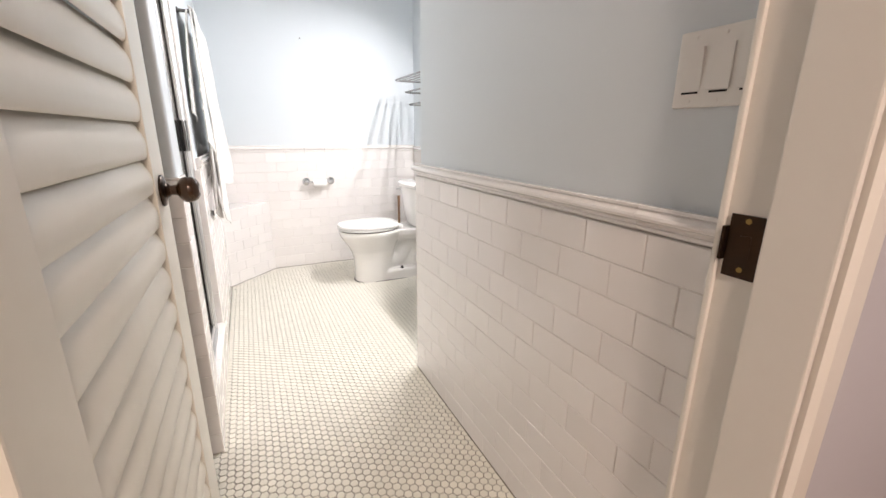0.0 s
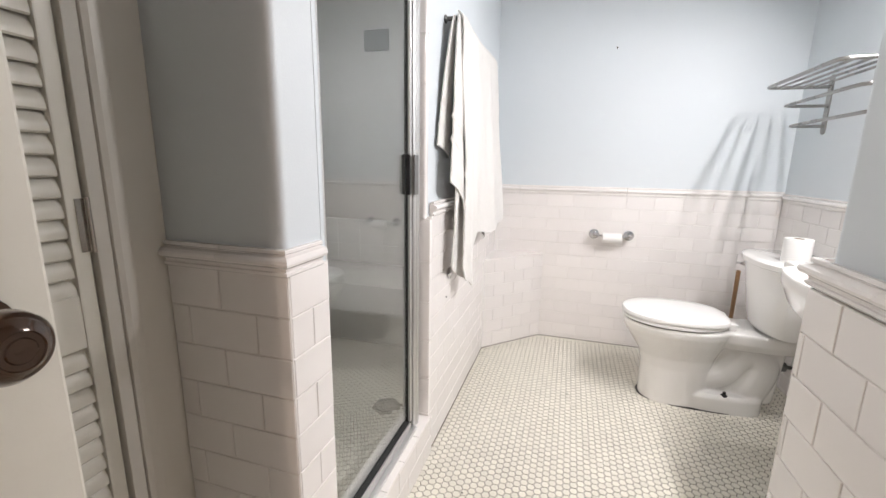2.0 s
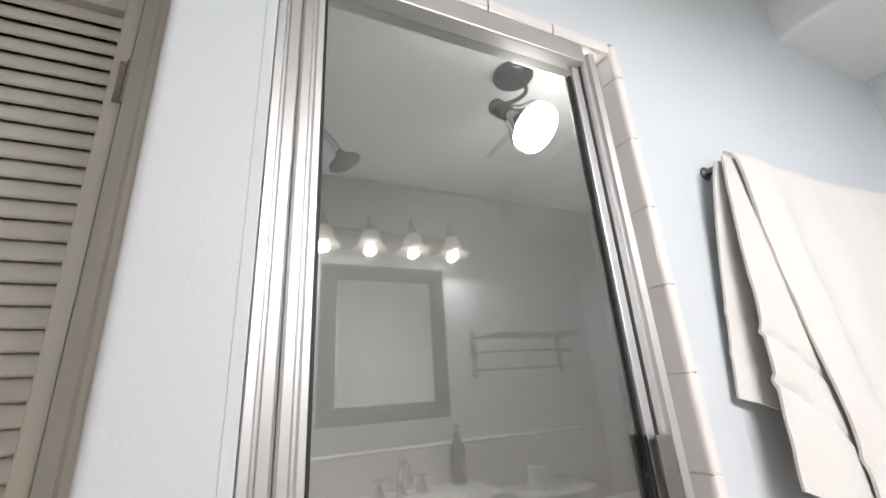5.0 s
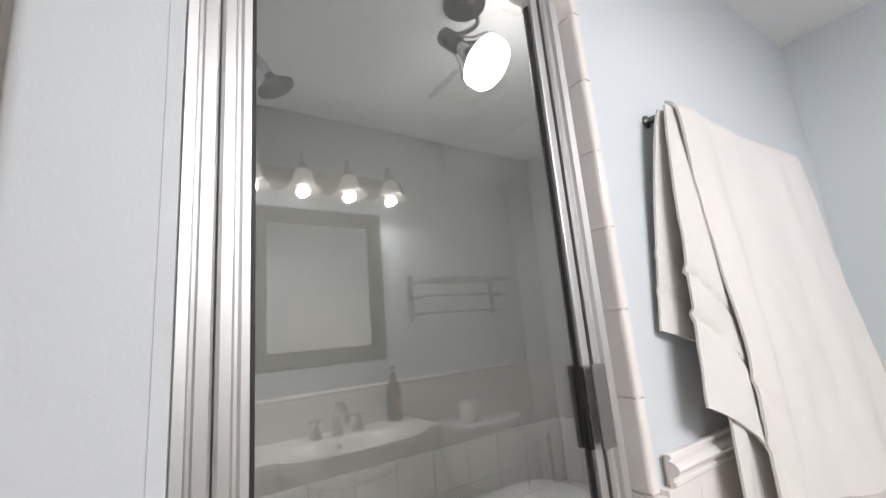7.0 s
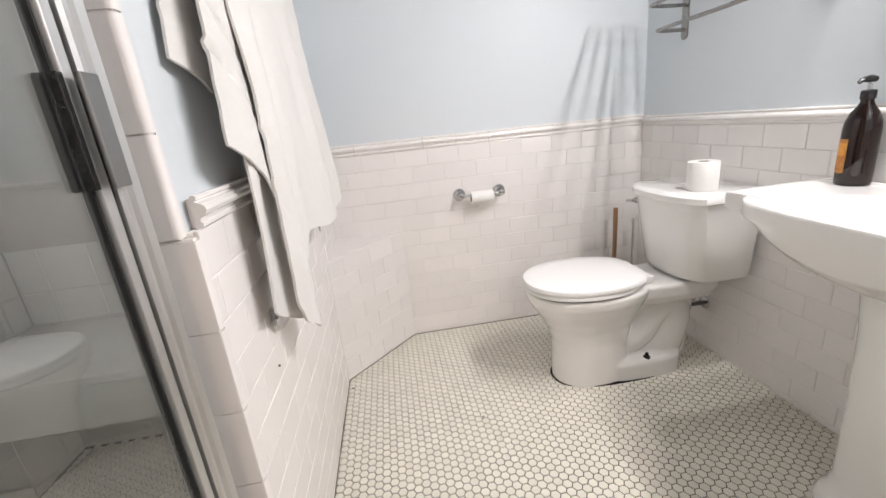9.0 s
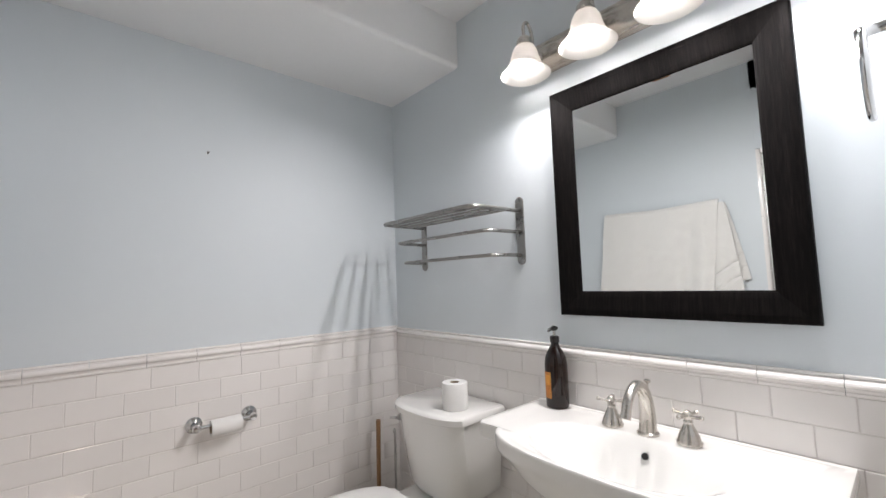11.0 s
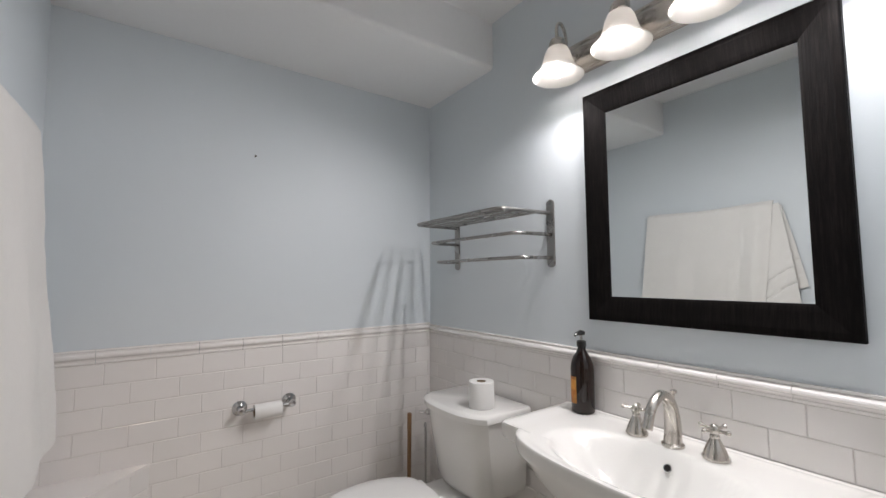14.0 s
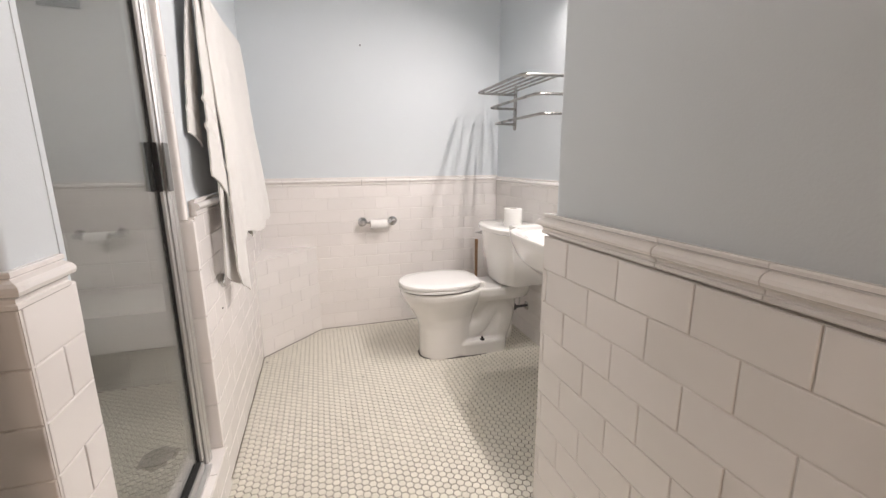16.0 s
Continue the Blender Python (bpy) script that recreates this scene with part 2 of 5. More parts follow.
def part(name, bm, material, parent=None, label="", smooth=False):
    """Links a bmesh, given in world metres, as one mesh under a thing or a part."""
    if parent:
        bmesh.ops.translate(bm, verts=bm.verts, vec=-origin(parent))
    bmesh.ops.recalc_face_normals(bm, faces=bm.faces)
    me = bpy.data.meshes.new(name)
    bm.to_mesh(me)
    bm.free()
    me.materials.append(material)
    if smooth:
        for p in me.polygons:
            p.use_smooth = True
        me.set_sharp_from_angle(angle=radians(40 if smooth is True else smooth))
    ob = new(name, me)
    ob.parent = parent
    if label:
        ob["label"] = label
    return ob


def box(lo, hi, bevel=0.0, seg=2, bm=None):
    target = bm or bmesh.new()
    b = bmesh.new()
    bmesh.ops.create_cube(b, size=1)
    for v in b.verts:
        v.co = [lo[i] + (v.co[i] + 0.5) * (hi[i] - lo[i]) for i in range(3)]
    if bevel:
        bmesh.ops.bevel(b, geom=b.edges[:], offset=bevel, segments=seg, affect="EDGES", profile=0.6)
    return absorb(target, b)


def absorb(target, b):
    made = {v: target.verts.new(v.co) for v in b.verts}
    for f in b.faces:
        target.faces.new([made[v] for v in f.verts])
    b.free()
    return target


def loft(rings, closed=True, cap=True, bm=None):
    """Skin over rings of points."""
    bm = bm or bmesh.new()
    rows = [[bm.verts.new(p) for p in r] for r in rings]
    n = len(rows[0])
    for a, b in zip(rows, rows[1:]):
        for i in range(n if closed else n - 1):
            j = (i + 1) % n
            bm.faces.new((a[i], a[j], b[j], b[i]))
    if cap and closed:
        bm.faces.new(rows[0][::-1])
        bm.faces.new(rows[-1])
    return bm


def lathe(profile, m=None, seg=32, bm=None, cap=True):
    """A body of revolution round z: profile of (radius, height)."""
    m = m or Matrix()
    rings = [[m @ Vector((max(r, 0.0002) * math.cos(a), max(r, 0.0002) * math.sin(a), z)) for a in (2 * math.pi * i / seg for i in range(seg))] for r, z in profile]
    return loft(rings, cap=cap, bm=bm)


def smooth_path(points, steps=6):
    p = [Vector(q) for q in points]
    out = []
    for i in range(len(p) - 1):
        a, b, c, d = p[max(i - 1, 0)], p[i], p[i + 1], p[min(i + 2, len(p) - 1)]
        for s in range(steps):
            t = s / steps
            out.append(0.5 * (2 * b + (c - a) * t + (2 * a - 5 * b + 4 * c - d) * t * t + (3 * b - a - 3 * c + d) * t ** 3))
    return out + [p[-1]]


def tube(points, radius, seg=12, bm=None):
    """A round bar along points; radius a number or one for each point."""
    p = [Vector(q) for q in points]
    rings, side = [], None
    for i, q in enumerate(p):
        d = (p[min(i + 1, len(p) - 1)] - p[max(i - 1, 0)]).normalized()
        if side is None:
            side = d.orthogonal().normalized()
        side = (side - d * side.dot(d)).normalized()
        up = d.cross(side)
        r = radius[i] if isinstance(radius, (list, tuple)) else radius
        rings.append([q + r * (math.cos(a) * side + math.sin(a) * up) for a in (2 * math.pi * k / seg for k in range(seg))])
    return loft(rings, bm=bm)


def prism(poly, z0, z1, bm=None):
    """A plan outline pulled up from z0 to z1."""
    return loft([[(x, y, z0) for x, y in poly], [(x, y, z1) for x, y in poly]], bm=bm)


def arc(cx, cy, r, a0, a1, n=7):
    return [(cx + r * math.cos(radians(a0 + (a1 - a0) * i / n)), cy + r * math.sin(radians(a0 + (a1 - a0) * i / n))) for i in range(n + 1)]


def structure(name, bm, material, label, category, smooth=False):
    return tagged(part(name, bm, material, None, "", smooth), label, category, "", "structure")


def facing(at, direction):
    """A pose at a point whose z runs along the direction."""
    return Matrix.Translation(at) @ Vector(direction).to_track_quat("Z", "Y").to_matrix().to_4x4()


# ---- structure ----
ZC = 2.465
XR, YB, XL, XC, YC = 2.272, 5.466, 0.672, 1.543, 3.543
XCP = XC + 0.011  # painted face of the corridor wall, behind its tile bed
XP = 0.660  # painted face of the left wall, behind its thick tile bed
TOP, ROW, LEN = 0.934, 0.0778, 0.1545
T = 0.007  # tiles stand this far off the wall

floor = structure("floor", box((-0.45, 2.10, -0.12), (2.45, 5.62, -0.0025)), HGROUT, "bathroom floor of small cream hexagon tiles, dark grout", "floor")
structure("hall_floor", box((-0.9, 0.1, -0.12), (2.9, 2.098, -0.001)), OAK, "brown wooden hall floor outside the door", "floor")
structure("ceiling", box((-0.45, 2.0, ZC), (2.45, 5.62, ZC + 0.1)), CEIL, "white painted plaster ceiling", "ceiling")
structure("hall_ceiling", box((-0.9, 0.1, ZC + 0.002), (2.9, 1.998, ZC + 0.1)), CEIL, "white painted hall ceiling", "ceiling")
SOF = 4.918
r = 0.02
structure("soffit", loft([[(x, y, z) for y, z in [(YB + 0.05, ZC + 0.02), (SOF, ZC + 0.02)] + [(SOF + r - r * math.cos(radians(a)), 2.240 + r - r * math.sin(radians(a))) for a in (0, 22, 45, 68, 90)] + [(YB + 0.05, 2.240)]] for x in (XL - 0.05, XR + 0.05)]),
          CEIL, "white boxed soffit below the ceiling along the wall", "soffit", True)

wall_right = structure("wall_right", box((XR, YC - 0.1, -0.1), (XR + 0.15, YB + 0.15, ZC + 0.08)), PAINT, "pale blue-grey painted wall over white tile wainscot", "wall")
wall_back = structure("wall_back", box((XL - 0.1, YB, -0.1), (XR, YB + 0.15, ZC + 0.08)), PAINT, "pale blue painted wall over white tile wainscot", "wall")
rc = 0.02
corner = [(XCP, YC - rc - 0.004), (XCP, 2.222)] + [(XR + 0.15, 2.222), (XR + 0.15, YC - 0.101), (XR, YC - 0.101), (XR, YC), (XCP + rc + 0.004, YC)] + arc(XCP + rc, YC - rc, rc, 90, 180)
wall_corridor = structure("wall_corridor", prism(corner, -0.1, ZC + 0.08), PAINT, "grey-blue painted corridor wall with rounded corner", "wall", True)
wall_left = structure("wall_left", prism([(XP, 4.1245), (XP, YB - 0.001), (XL - 0.09, YB - 0.001), (XL - 0.09, 4.1245)], -0.1, ZC + 0.08), PAINT, "pale blue painted wall beside the shower over white tile", "wall")
XS, YS, SW = 0.688, 3.314, 0.121
rs = 0.013
stub_poly = [(0.30, YS + SW), (0.30, YS), (XS - rs - 0.004, YS)] + arc(XS - rs, YS + rs, rs, -90, 0) + [(XS, YS + rs + 0.004)] + [(XS, YS + SW)]
wall_stub = structure("wall_stub", prism(stub_poly, -0.1, ZC + 0.08), PAINT, "short painted wall end before the shower door", "wall", True)
structure("wall_over_door", box((0.583, YS + SW + 0.0005, 1.942), (XP, 4.1243, ZC + 0.08)), PAINT, "pale blue painted wall over the shower door", "wall")
SZ = 2.06
structure("shower_ceiling", box((-0.312, YS + SW + 0.001, SZ), (0.5825, 4.9495, SZ + 0.05)), CEIL, "low white shower ceiling", "ceiling")
structure("wall_shower_end", box((-0.46, YS + 0.02, -0.1), (0.299, YS + SW, ZC + 0.08)), PAINT, "painted wall behind the shower end", "wall")
# closet side of the passage, with its door opening
wall_closet = structure("wall_closet", box((0.30, 2.222, -0.1), (0.405, 2.47, ZC + 0.08)), PAINT, "painted passage wall beside the closet door", "wall")
structure("wall_closet_over", box((0.30, 2.471, 2.05), (0.405, YS - 0.001, ZC + 0.08)), PAINT, "painted wall above the closet door", "wall")
structure("wall_closet_inside", box((-0.20, 2.222, -0.1), (-0.12, YS + 0.015, ZC + 0.08)), HALL, "plain wall inside the closet", "wall")
# entrance wall
structure("wall_entry_left", box((-0.9, 2.10, -0.1), (0.665, 2.220, ZC + 0.08)), HALL, "painted wall beside the entrance door", "wall")
structure("wall_entry_right", box((1.531, 2.10, -0.1), (2.9, 2.220, ZC + 0.08)), HALL, "painted wall beside the entrance door", "wall")
structure("wall_entry_over", box((0.6655, 2.10, 2.06), (1.5305, 2.220, ZC + 0.08)), HALL, "painted wall above the entrance door", "wall")
structure("wall_hall_back", box((-0.9, 0.0, -0.1), (2.9, 0.10, ZC + 0.08)), HALL, "plain hall wall", "wall")
structure("wall_hall_left", box((-1.0, 0.0, -0.1), (-0.9, 2.22, ZC + 0.08)), HALL, "plain hall wall", "wall")
structure("wall_hall_right", box((2.9, 0.0, -0.1), (3.0, 2.22, ZC + 0.08)), HALL, "plain hall wall", "wall")
# shower enclosure
SX, SY0, SY1 = -0.31, YS + SW, 4.95
wall_shower_left = structure("wall_shower_left", box((SX - 0.1, SY0, -0.1), (SX - T, 5.1, ZC + 0.08)), SGROUT, "white tiled shower wall", "wall")
wall_shower_back = structure("wall_shower_back", box((SX - T, SY1 + T, -0.1), (XL - 0.0901, 5.1, ZC + 0.08)), SGROUT, "white tiled shower back wall", "wall")
structure("wall_shower_over", box((XL - 0.09, SY0 + 0.001, 2.30), (XP, 4.124, ZC + 0.08)), PAINT, "painted wall above the shower door", "wall")

# low tiled corner ledge
LEDGE = 0.567
ledge_poly = [(XL + 0.001, 5.128), (1.004 - 0.005, YB - 0.001), (XL + 0.001, YB - 0.001)]
corner_ledge = structure("corner_ledge", prism(ledge_poly, 0, LEDGE - T), WGROUT, "low diagonal white tiled corner ledge", "ledge")

# door lining of the entrance
lining = thing("door_frame", (1.1, 2.16, 0), "cream painted wooden door frame of the entrance", "door frame")
lining["kind"] = "structure"
part("jamb", prism([(1.503, 2.222), (1.531, 2.222), (1.531, 2.098), (1.503, 2.098)], 0, 2.06), TRIM, lining)
part("door_stop", box((1.490, 2.085, 0), (1.5028, 2.166, 2.03), 0.003), TRIM, lining)
part("jamb", box((0.666, 2.098, 0), (0.694, 2.222, 2.06)), TRIM, lining)
part("head", box((0.6945, 2.098, 2.034), (1.5025, 2.222, 2.06)), TRIM, lining)
part("edge_bead", box((1.496, 2.2222, 0), (1.5425, 2.232, 2.06), 0.003), TRIM, lining)
part("hall_casing", prism([(1.508, 2.097), (1.508, 2.080), (1.520, 2.074), (1.580, 2.080), (1.586, 2.086), (1.586, 2.097)], 0, 2.12), TRIM, lining)
part("hall_casing", prism([(0.692, 2.097), (0.692, 2.080), (0.680, 2.074), (0.620, 2.080), (0.614, 2.086), (0.614, 2.097)], 0, 2.12), TRIM, lining)
bm = box((1.4985, 2.168, 0.912), (1.5035, 2.2145, 1.003), 0.0015)
strike = part("strike_plate", bm, BRONZE, lining, "dark bronze strike plate")
part("strike_lip", box((1.491, 2.2146, 0.935), (1.5025, 2.2200, 0.985), 0.002), BRONZE, strike)
part("strike_hole", box((1.4978, 2.182, 0.943), (1.4984, 2.198, 0.974)), BRONZE, strike)
for z in (0.925, 0.995):
    part("screw", lathe([(0.004, 0), (0.004, 0.001), (0.001, 0.0014)], facing((1.4985, 2.190, z), (-1, 0, 0)), 10), BRASS, strike)

# closet casing
structure("wall_closet_end", box((0.30, 3.2265, -0.1), (0.4050, YS - 0.0005, 2.0495)), PAINT, "narrow painted wall behind the closet casing", "wall")
casing = thing("closet_casing", (0.41, 3.25, 0), "cream painted closet door casing", "casing")
casing["kind"] = "structure"
part("jamb", box((0.31, 3.203, 0), (0.412, 3.226, 2.05), 0.002), TRIM, casing)
part("casing_board", prism([(0.4055, 3.2265), (0.418, 3.2265), (0.423, 3.234), (0.425, 3.25), (0.425, YS - 0.0006), (0.4055, YS - 0.0006)], 0, 2.12), TRIM, casing)
part("casing_board", box((0.4055, 2.40, 0), (0.423, 2.465, 2.12), 0.004), TRIM, casing)
part("head_board", box((0.4055, 2.4655, 2.052), (0.423, 3.226, 2.12), 0.004), TRIM, casing)

# shower curb, floor and bench
curb = structure("shower_curb", box((XL - 0.11, SY0 + 0.001, -0.01), (XL + 0.009, 4.124, 0.155), 0.004), WGROUT, "white tiled shower threshold", "threshold")
shower_floor = structure("shower_floor", box((SX, SY0, -0.02), (XL - 0.11, SY1, 0.0135)), HGROUT, "shower floor of small white hexagon tiles", "floor")
bench = structure("shower_bench", box((SX + 0.001, 4.50, 0.385), (XL - 0.0905, SY1 - 0.001, 0.535), 0.006), STILE, "white floating shower bench across the end", "bench", True)

# ---- chair rail ----
RAIL = [(0.0, 1.000), (0.010, 1.000), (0.0125, 0.997), (0.0125, 0.990), (0.0085, 0.9875), (0.0085, 0.985), (0.020, 0.981), (0.026, 0.975), (0.0280, 0.967), (0.025, 0.959),
        (0.016, 0.955), (0.0115, 0.950), (0.0105, 0.942), (0.0150, 0.9395), (0.0150, 0.932), (0.012, 0.9285), (0.0, 0.9285)]


def rail_run(parent, a, b, out, mitre_a=0, mitre_b=0, step=0.1545, lift=0.0, tall=0.65):
    """White moulding in short pieces from a to b on the plan; out points into the room. mitre: 1 round an outer corner, -1 into an inner one."""
    a, b, out = Vector((*a, 0)), Vector((*b, 0)), Vector((*out, 0))
    run = (b - a).length
    d = (b - a) / run
    count = max(1, round(run / step))
    for i in range(count):
        s0, s1 = run * i / count, run * (i + 1) / count
        g0, g1 = (0 if i == 0 else 0.0007), (0 if i == count - 1 else 0.0007)
        wob = random.uniform(-0.0005, 0.0005)
        rings = []
        for s, first in ((s0 + g0, True), (s1 - g1, False)):
            ring = []
            for o, z in RAIL:
                shift = 0.0
                if first and i == 0:
                    shift = -mitre_a * o
                if not first and i == count - 1:
                    shift = mitre_b * o
                ring.append(a + d * (s + shift * 0.76) + out * (o * 0.76 + (wob if o else 0)) + Vector((0, 0, 0.9345 + lift + (z - 0.9285) * tall)))
            rings.append(ring)
        part("rail_piece", loft(rings), TILE, parent, "", 24)


LIFT_R, LIFT_B, LIFT_L = 0.019, 0.024, 0.009  # the wainscot's height differs a little from wall to wall
rail_run(wall_corridor, (XC, 2.235), (XC, YC), (-1, 0), 0, 1, lift=0.004)
part("tile_bed", box((XC + 0.0004, 2.234, 0.0), (XCP - 0.0002, YC - 0.0005, 0.9340)), GROUT, wall_corridor)
part("rail_bed", box((XC + 0.0004, 2.2345, 0.9345), (XCP - 0.0002, YC - 0.0008, 0.9795), 0.001), TILE, wall_corridor)
rail_run(wall_corridor, (XC, YC), (XR, YC), (0, 1), 1, -1, lift=0.004)
rail_run(wall_right, (XR, YC), (XR, YB), (-1, 0), -1, -1, lift=LIFT_R)
rail_run(wall_back, (XR, YB), (XL, YB), (0, -1), -1, -1, lift=LIFT_B, tall=0.72)
rail_run(wall_left, (XL, YB), (XL, 4.140), (1, 0), -1, 0, lift=LIFT_L, tall=0.72)
rail_run(wall_stub, (0.427, YS), (XS, YS), (0, -1), 0, 1, lift=-0.003, tall=0.66)
rail_run(wall_stub, (XS, YS), (XS, YS + 0.100), (1, 0), 1, 0, lift=-0.003, tall=0.66)
part("edge_strip", box((XS - 0.02, YS + 0.108, 0.932), (XS + 0.0012, YS + SW - 0.0002, 2.30), 0.0004), PAINT, wall_stub)

# ---- doors ----


def slat_mesh(y0, y1, x, z, depth, rise, thick):
    """A bowed louvre slat from y0 to y1, its lower edge out at +x."""
    ring = []
    n = 7
    for i in range(n + 1):
        u = i / n
        ring.append((x + depth * (u - 0.5) + 0.16 * rise * math.sin(math.pi * u), z + rise * (0.5 - u)))
    back = [(px - thick * (0.5 + 0.5 * math.sin(math.pi * i / n)), pz - thick * 0.5) for i, (px, pz) in enumerate(ring)]
    outline = ring + back[::-1]
    return loft([[(px, y0, pz) for px, pz in outline], [(px, y1, pz) for px, pz in outline]])


def louvre_door(name, label, x0, x1, y0, y1, stile, rails, pitch, depth, rise, thick):
    """A louvred door leaf in the plane of y; rails: (from z, to z) of the cross pieces, from the floor up."""
    door = thing(name, ((x0 + x1) / 2, y0, 0), label, "door")
    part("stile", box((x0, y0, rails[0][0]), (x1, y0 + stile, rails[-1][1]), 0.003), DOOR, door)
    part("stile", box((x0, y1 - stile, rails[0][0]), (x1, y1, rails[-1][1]), 0.003), DOOR, door)
    for a, b in rails:
        part("rail", box((x0 + 0.002, y0 + stile, a), (x1 - 0.002, y1 - stile, b), 0.002), DOOR, door)
    for (a, b), (c, d) in zip(rails, rails[1:]):
        n = max(1, round((c - b) / pitch))
        for i in range(n):
            z = b + (c - b) * (i + 0.5) / n
            part("slat", slat_mesh(y0 + stile, y1 - stile, (x0 + x1) / 2, z, depth, rise, thick), DOOR, door, "", True)
    return door


entry = louvre_door("entrance_door", "cream louvred wooden door standing open, brown round knob", 0.676, 0.710, 2.203, 2.972, 0.118,
                    [(0.012, 0.16), (1.90, 2.028)], 0.0695, 0.024, 0.078, 0.008)
# knob on a round rose
km = facing((0.7102, 2.912, 0.988), (1, 0, 0))
knob = part("door_knob", lathe([(0.010, 0.004), (0.0105, 0.022), (0.012, 0.028), (0.019, 0.032), (0.0255, 0.039), (0.0282, 0.048), (0.027, 0.058), (0.022, 0.066), (0.016, 0.0695), (0.0150, 0.0700), (0.0140, 0.0688), (0.010, 0.0688), (0.009, 0.0700), (0.004, 0.0702), (0.001, 0.069)], km), KNOBWOOD, entry, "glossy brown round door knob", True)
part("rose", lathe([(0.033, 0.0), (0.0335, 0.003), (0.030, 0.006), (0.022, 0.008), (0.016, 0.010), (0.0135, 0.014), (0.012, 0.016)], km), BRONZE, knob, "dark bronze rose", True)
part("latch_face", box((0.681, 2.9722, 0.955), (0.705, 2.9734, 1.02), 0.0005), BRASS, entry)
closet = louvre_door("closet_door", "cream louvred closet door, closed beside the casing", 0.374, 0.402, 2.475, 3.199, 0.025,
                     [(0.012, 0.14), (0.818, 0.908), (1.94, 2.04)], 0.0325, 0.018, 0.036, 0.006)
for z in (0.22, 1.02, 1.78):
    hinge = part("hinge", tube([(0.4075, 3.2012, z - 0.045), (0.4075, 3.2012, z + 0.045)], 0.0048, 10), NICKEL, closet, "small tarnished hinge", True)
    part("leaf", box((0.4025, 3.186, z - 0.043), (0.4045, 3.1995, z + 0.043)), NICKEL, hinge)

# ---- light switch ----
sw = thing("light_switch", (XCP, 2.29, 1.21), "white triple rocker light switch plate on the wall", "light switch")
part("plate", box((XCP - 0.006, 2.205 + 0.018, 1.152), (XCP + 0.001, 2.373, 1.268), 0.003), SWITCH, sw)
for i, tilt in enumerate((1, 0, -1)):
    y = 2.252 + 0.046 * i
    rock = part("rocker", loft([[(XCP - 0.0065, y - 0.0165, z) for z in (1.178, 1.242)] + [(XCP - 0.0065 - 0.0045 * (0.5 - 0.5 * tilt * s), y - 0.0165, z) for z, s in ((1.242, 1), (1.178, -1))],
                                [(XCP - 0.0065, y + 0.0165, z) for z in (1.178, 1.242)] + [(XCP - 0.0065 - 0.0045 * (0.5 - 0.5 * tilt * s), y + 0.0165, z) for z, s in ((1.242, 1), (1.178, -1))]]), SWITCH, sw)
    part("slot", box((XCP - 0.0068, y - 0.014, 1.1735), (XCP - 0.0062, y + 0.014, 1.1765)), DARK, rock)
    for z in (1.162, 1.258):
        part("screw", lathe([(0.003, 0), (0.003, 0.0008), (0.001, 0.0012)], facing((XCP - 0.006, y, z), (-1, 0, 0)), 8), SWITCH, sw)

# ---- shower door ----
XG = 0.632
GTOP = 1.86
sd = thing("shower_door", (XG, 3.76, 0.155), "framed clear glass shower door in silver aluminium, closed", "shower door")
# fixed post of two ribbed profiles beside the wall end
fixed = part("jamb", prism([(0.612, 3.4362), (0.664, 3.4362), (0.667, 3.4375), (0.666, 3.4465), (0.659, 3.4485), (0.659, 3.4515), (0.664, 3.4535), (0.664, 3.4645), (0.657, 3.4675), (0.612, 3.4675)], 0.156, GTOP + 0.04), ALU, sd, "", True)
part("stile", prism([(0.618, 3.4700), (0.652, 3.4700), (0.655, 3.4735), (0.655, 3.4835), (0.648, 3.4865), (0.648, 3.4895), (0.652, 3.4925), (0.650, 3.5005), (0.640, 3.5025), (0.618, 3.5025)], 0.176, GTOP), ALU, sd, "", True)
part("gasket", box((0.622, 3.5027, 0.20), (0.642, 3.5065, GTOP - 0.02)), GASKET, sd)
part("jamb", prism([(0.612, 4.0825), (0.612, 4.022), (0.648, 4.022), (0.652, 4.026), (0.652, 4.034), (0.646, 4.038), (0.654, 4.044), (0.656, 4.058), (0.624, 4.060), (0.624, 4.0825)], 0.156, GTOP + 0.04), ALU, sd, "", True)
part("stile", box((0.622, 3.998, 0.200), (0.646, 4.0162, GTOP), 0.002), ALU, sd)
part("gasket", box((0.622, 4.0164, 0.17), (0.640, 4.0217, GTOP)), GASKET, sd)
part("gasket", box((0.627, 3.9945, 0.20), (0.6385, 3.9978, GTOP - 0.02)), GASKET, sd)
part("bottom_rail", box((0.616, 3.503, 0.172), (0.650, 3.998, 0.199), 0.003), ALU, sd)
part("threshold", prism([(0.606, 3.468), (0.664, 3.468), (0.664, 4.0215), (0.606, 4.0215)], 0.156, 0.171), ALU, sd)
part("gasket", box((0.624, 3.5067, 0.1992), (0.644, 3.990, 0.2045)), GASKET, sd)
part("header", box((0.608, 3.468, GTOP + 0.002), (0.662, 4.0215, GTOP + 0.05), 0.003), ALU, sd)
glass = part("pane", box((0.6295, 3.5050, 0.202), (0.6345, 3.992, GTOP)), GLASS, sd, "clear shower glass")
glass.visible_shadow = False
for z in (1.092,):
    h = part("pull_handle", box((0.6352, 3.988, z - 0.064), (0.6475, 3.9975, z + 0.064), 0.002), BLACKPL, sd, "dark grey metal catch plate")
    part("back_plate", box((0.6565, 4.000, z - 0.064), (0.6625, 4.0320, z + 0.064), 0.002), CATCH, h)
    part("back_plate", box((0.620, 3.988, z - 0.064), (0.6288, 3.9965, z + 0.064), 0.003), HINGEGREY, h)

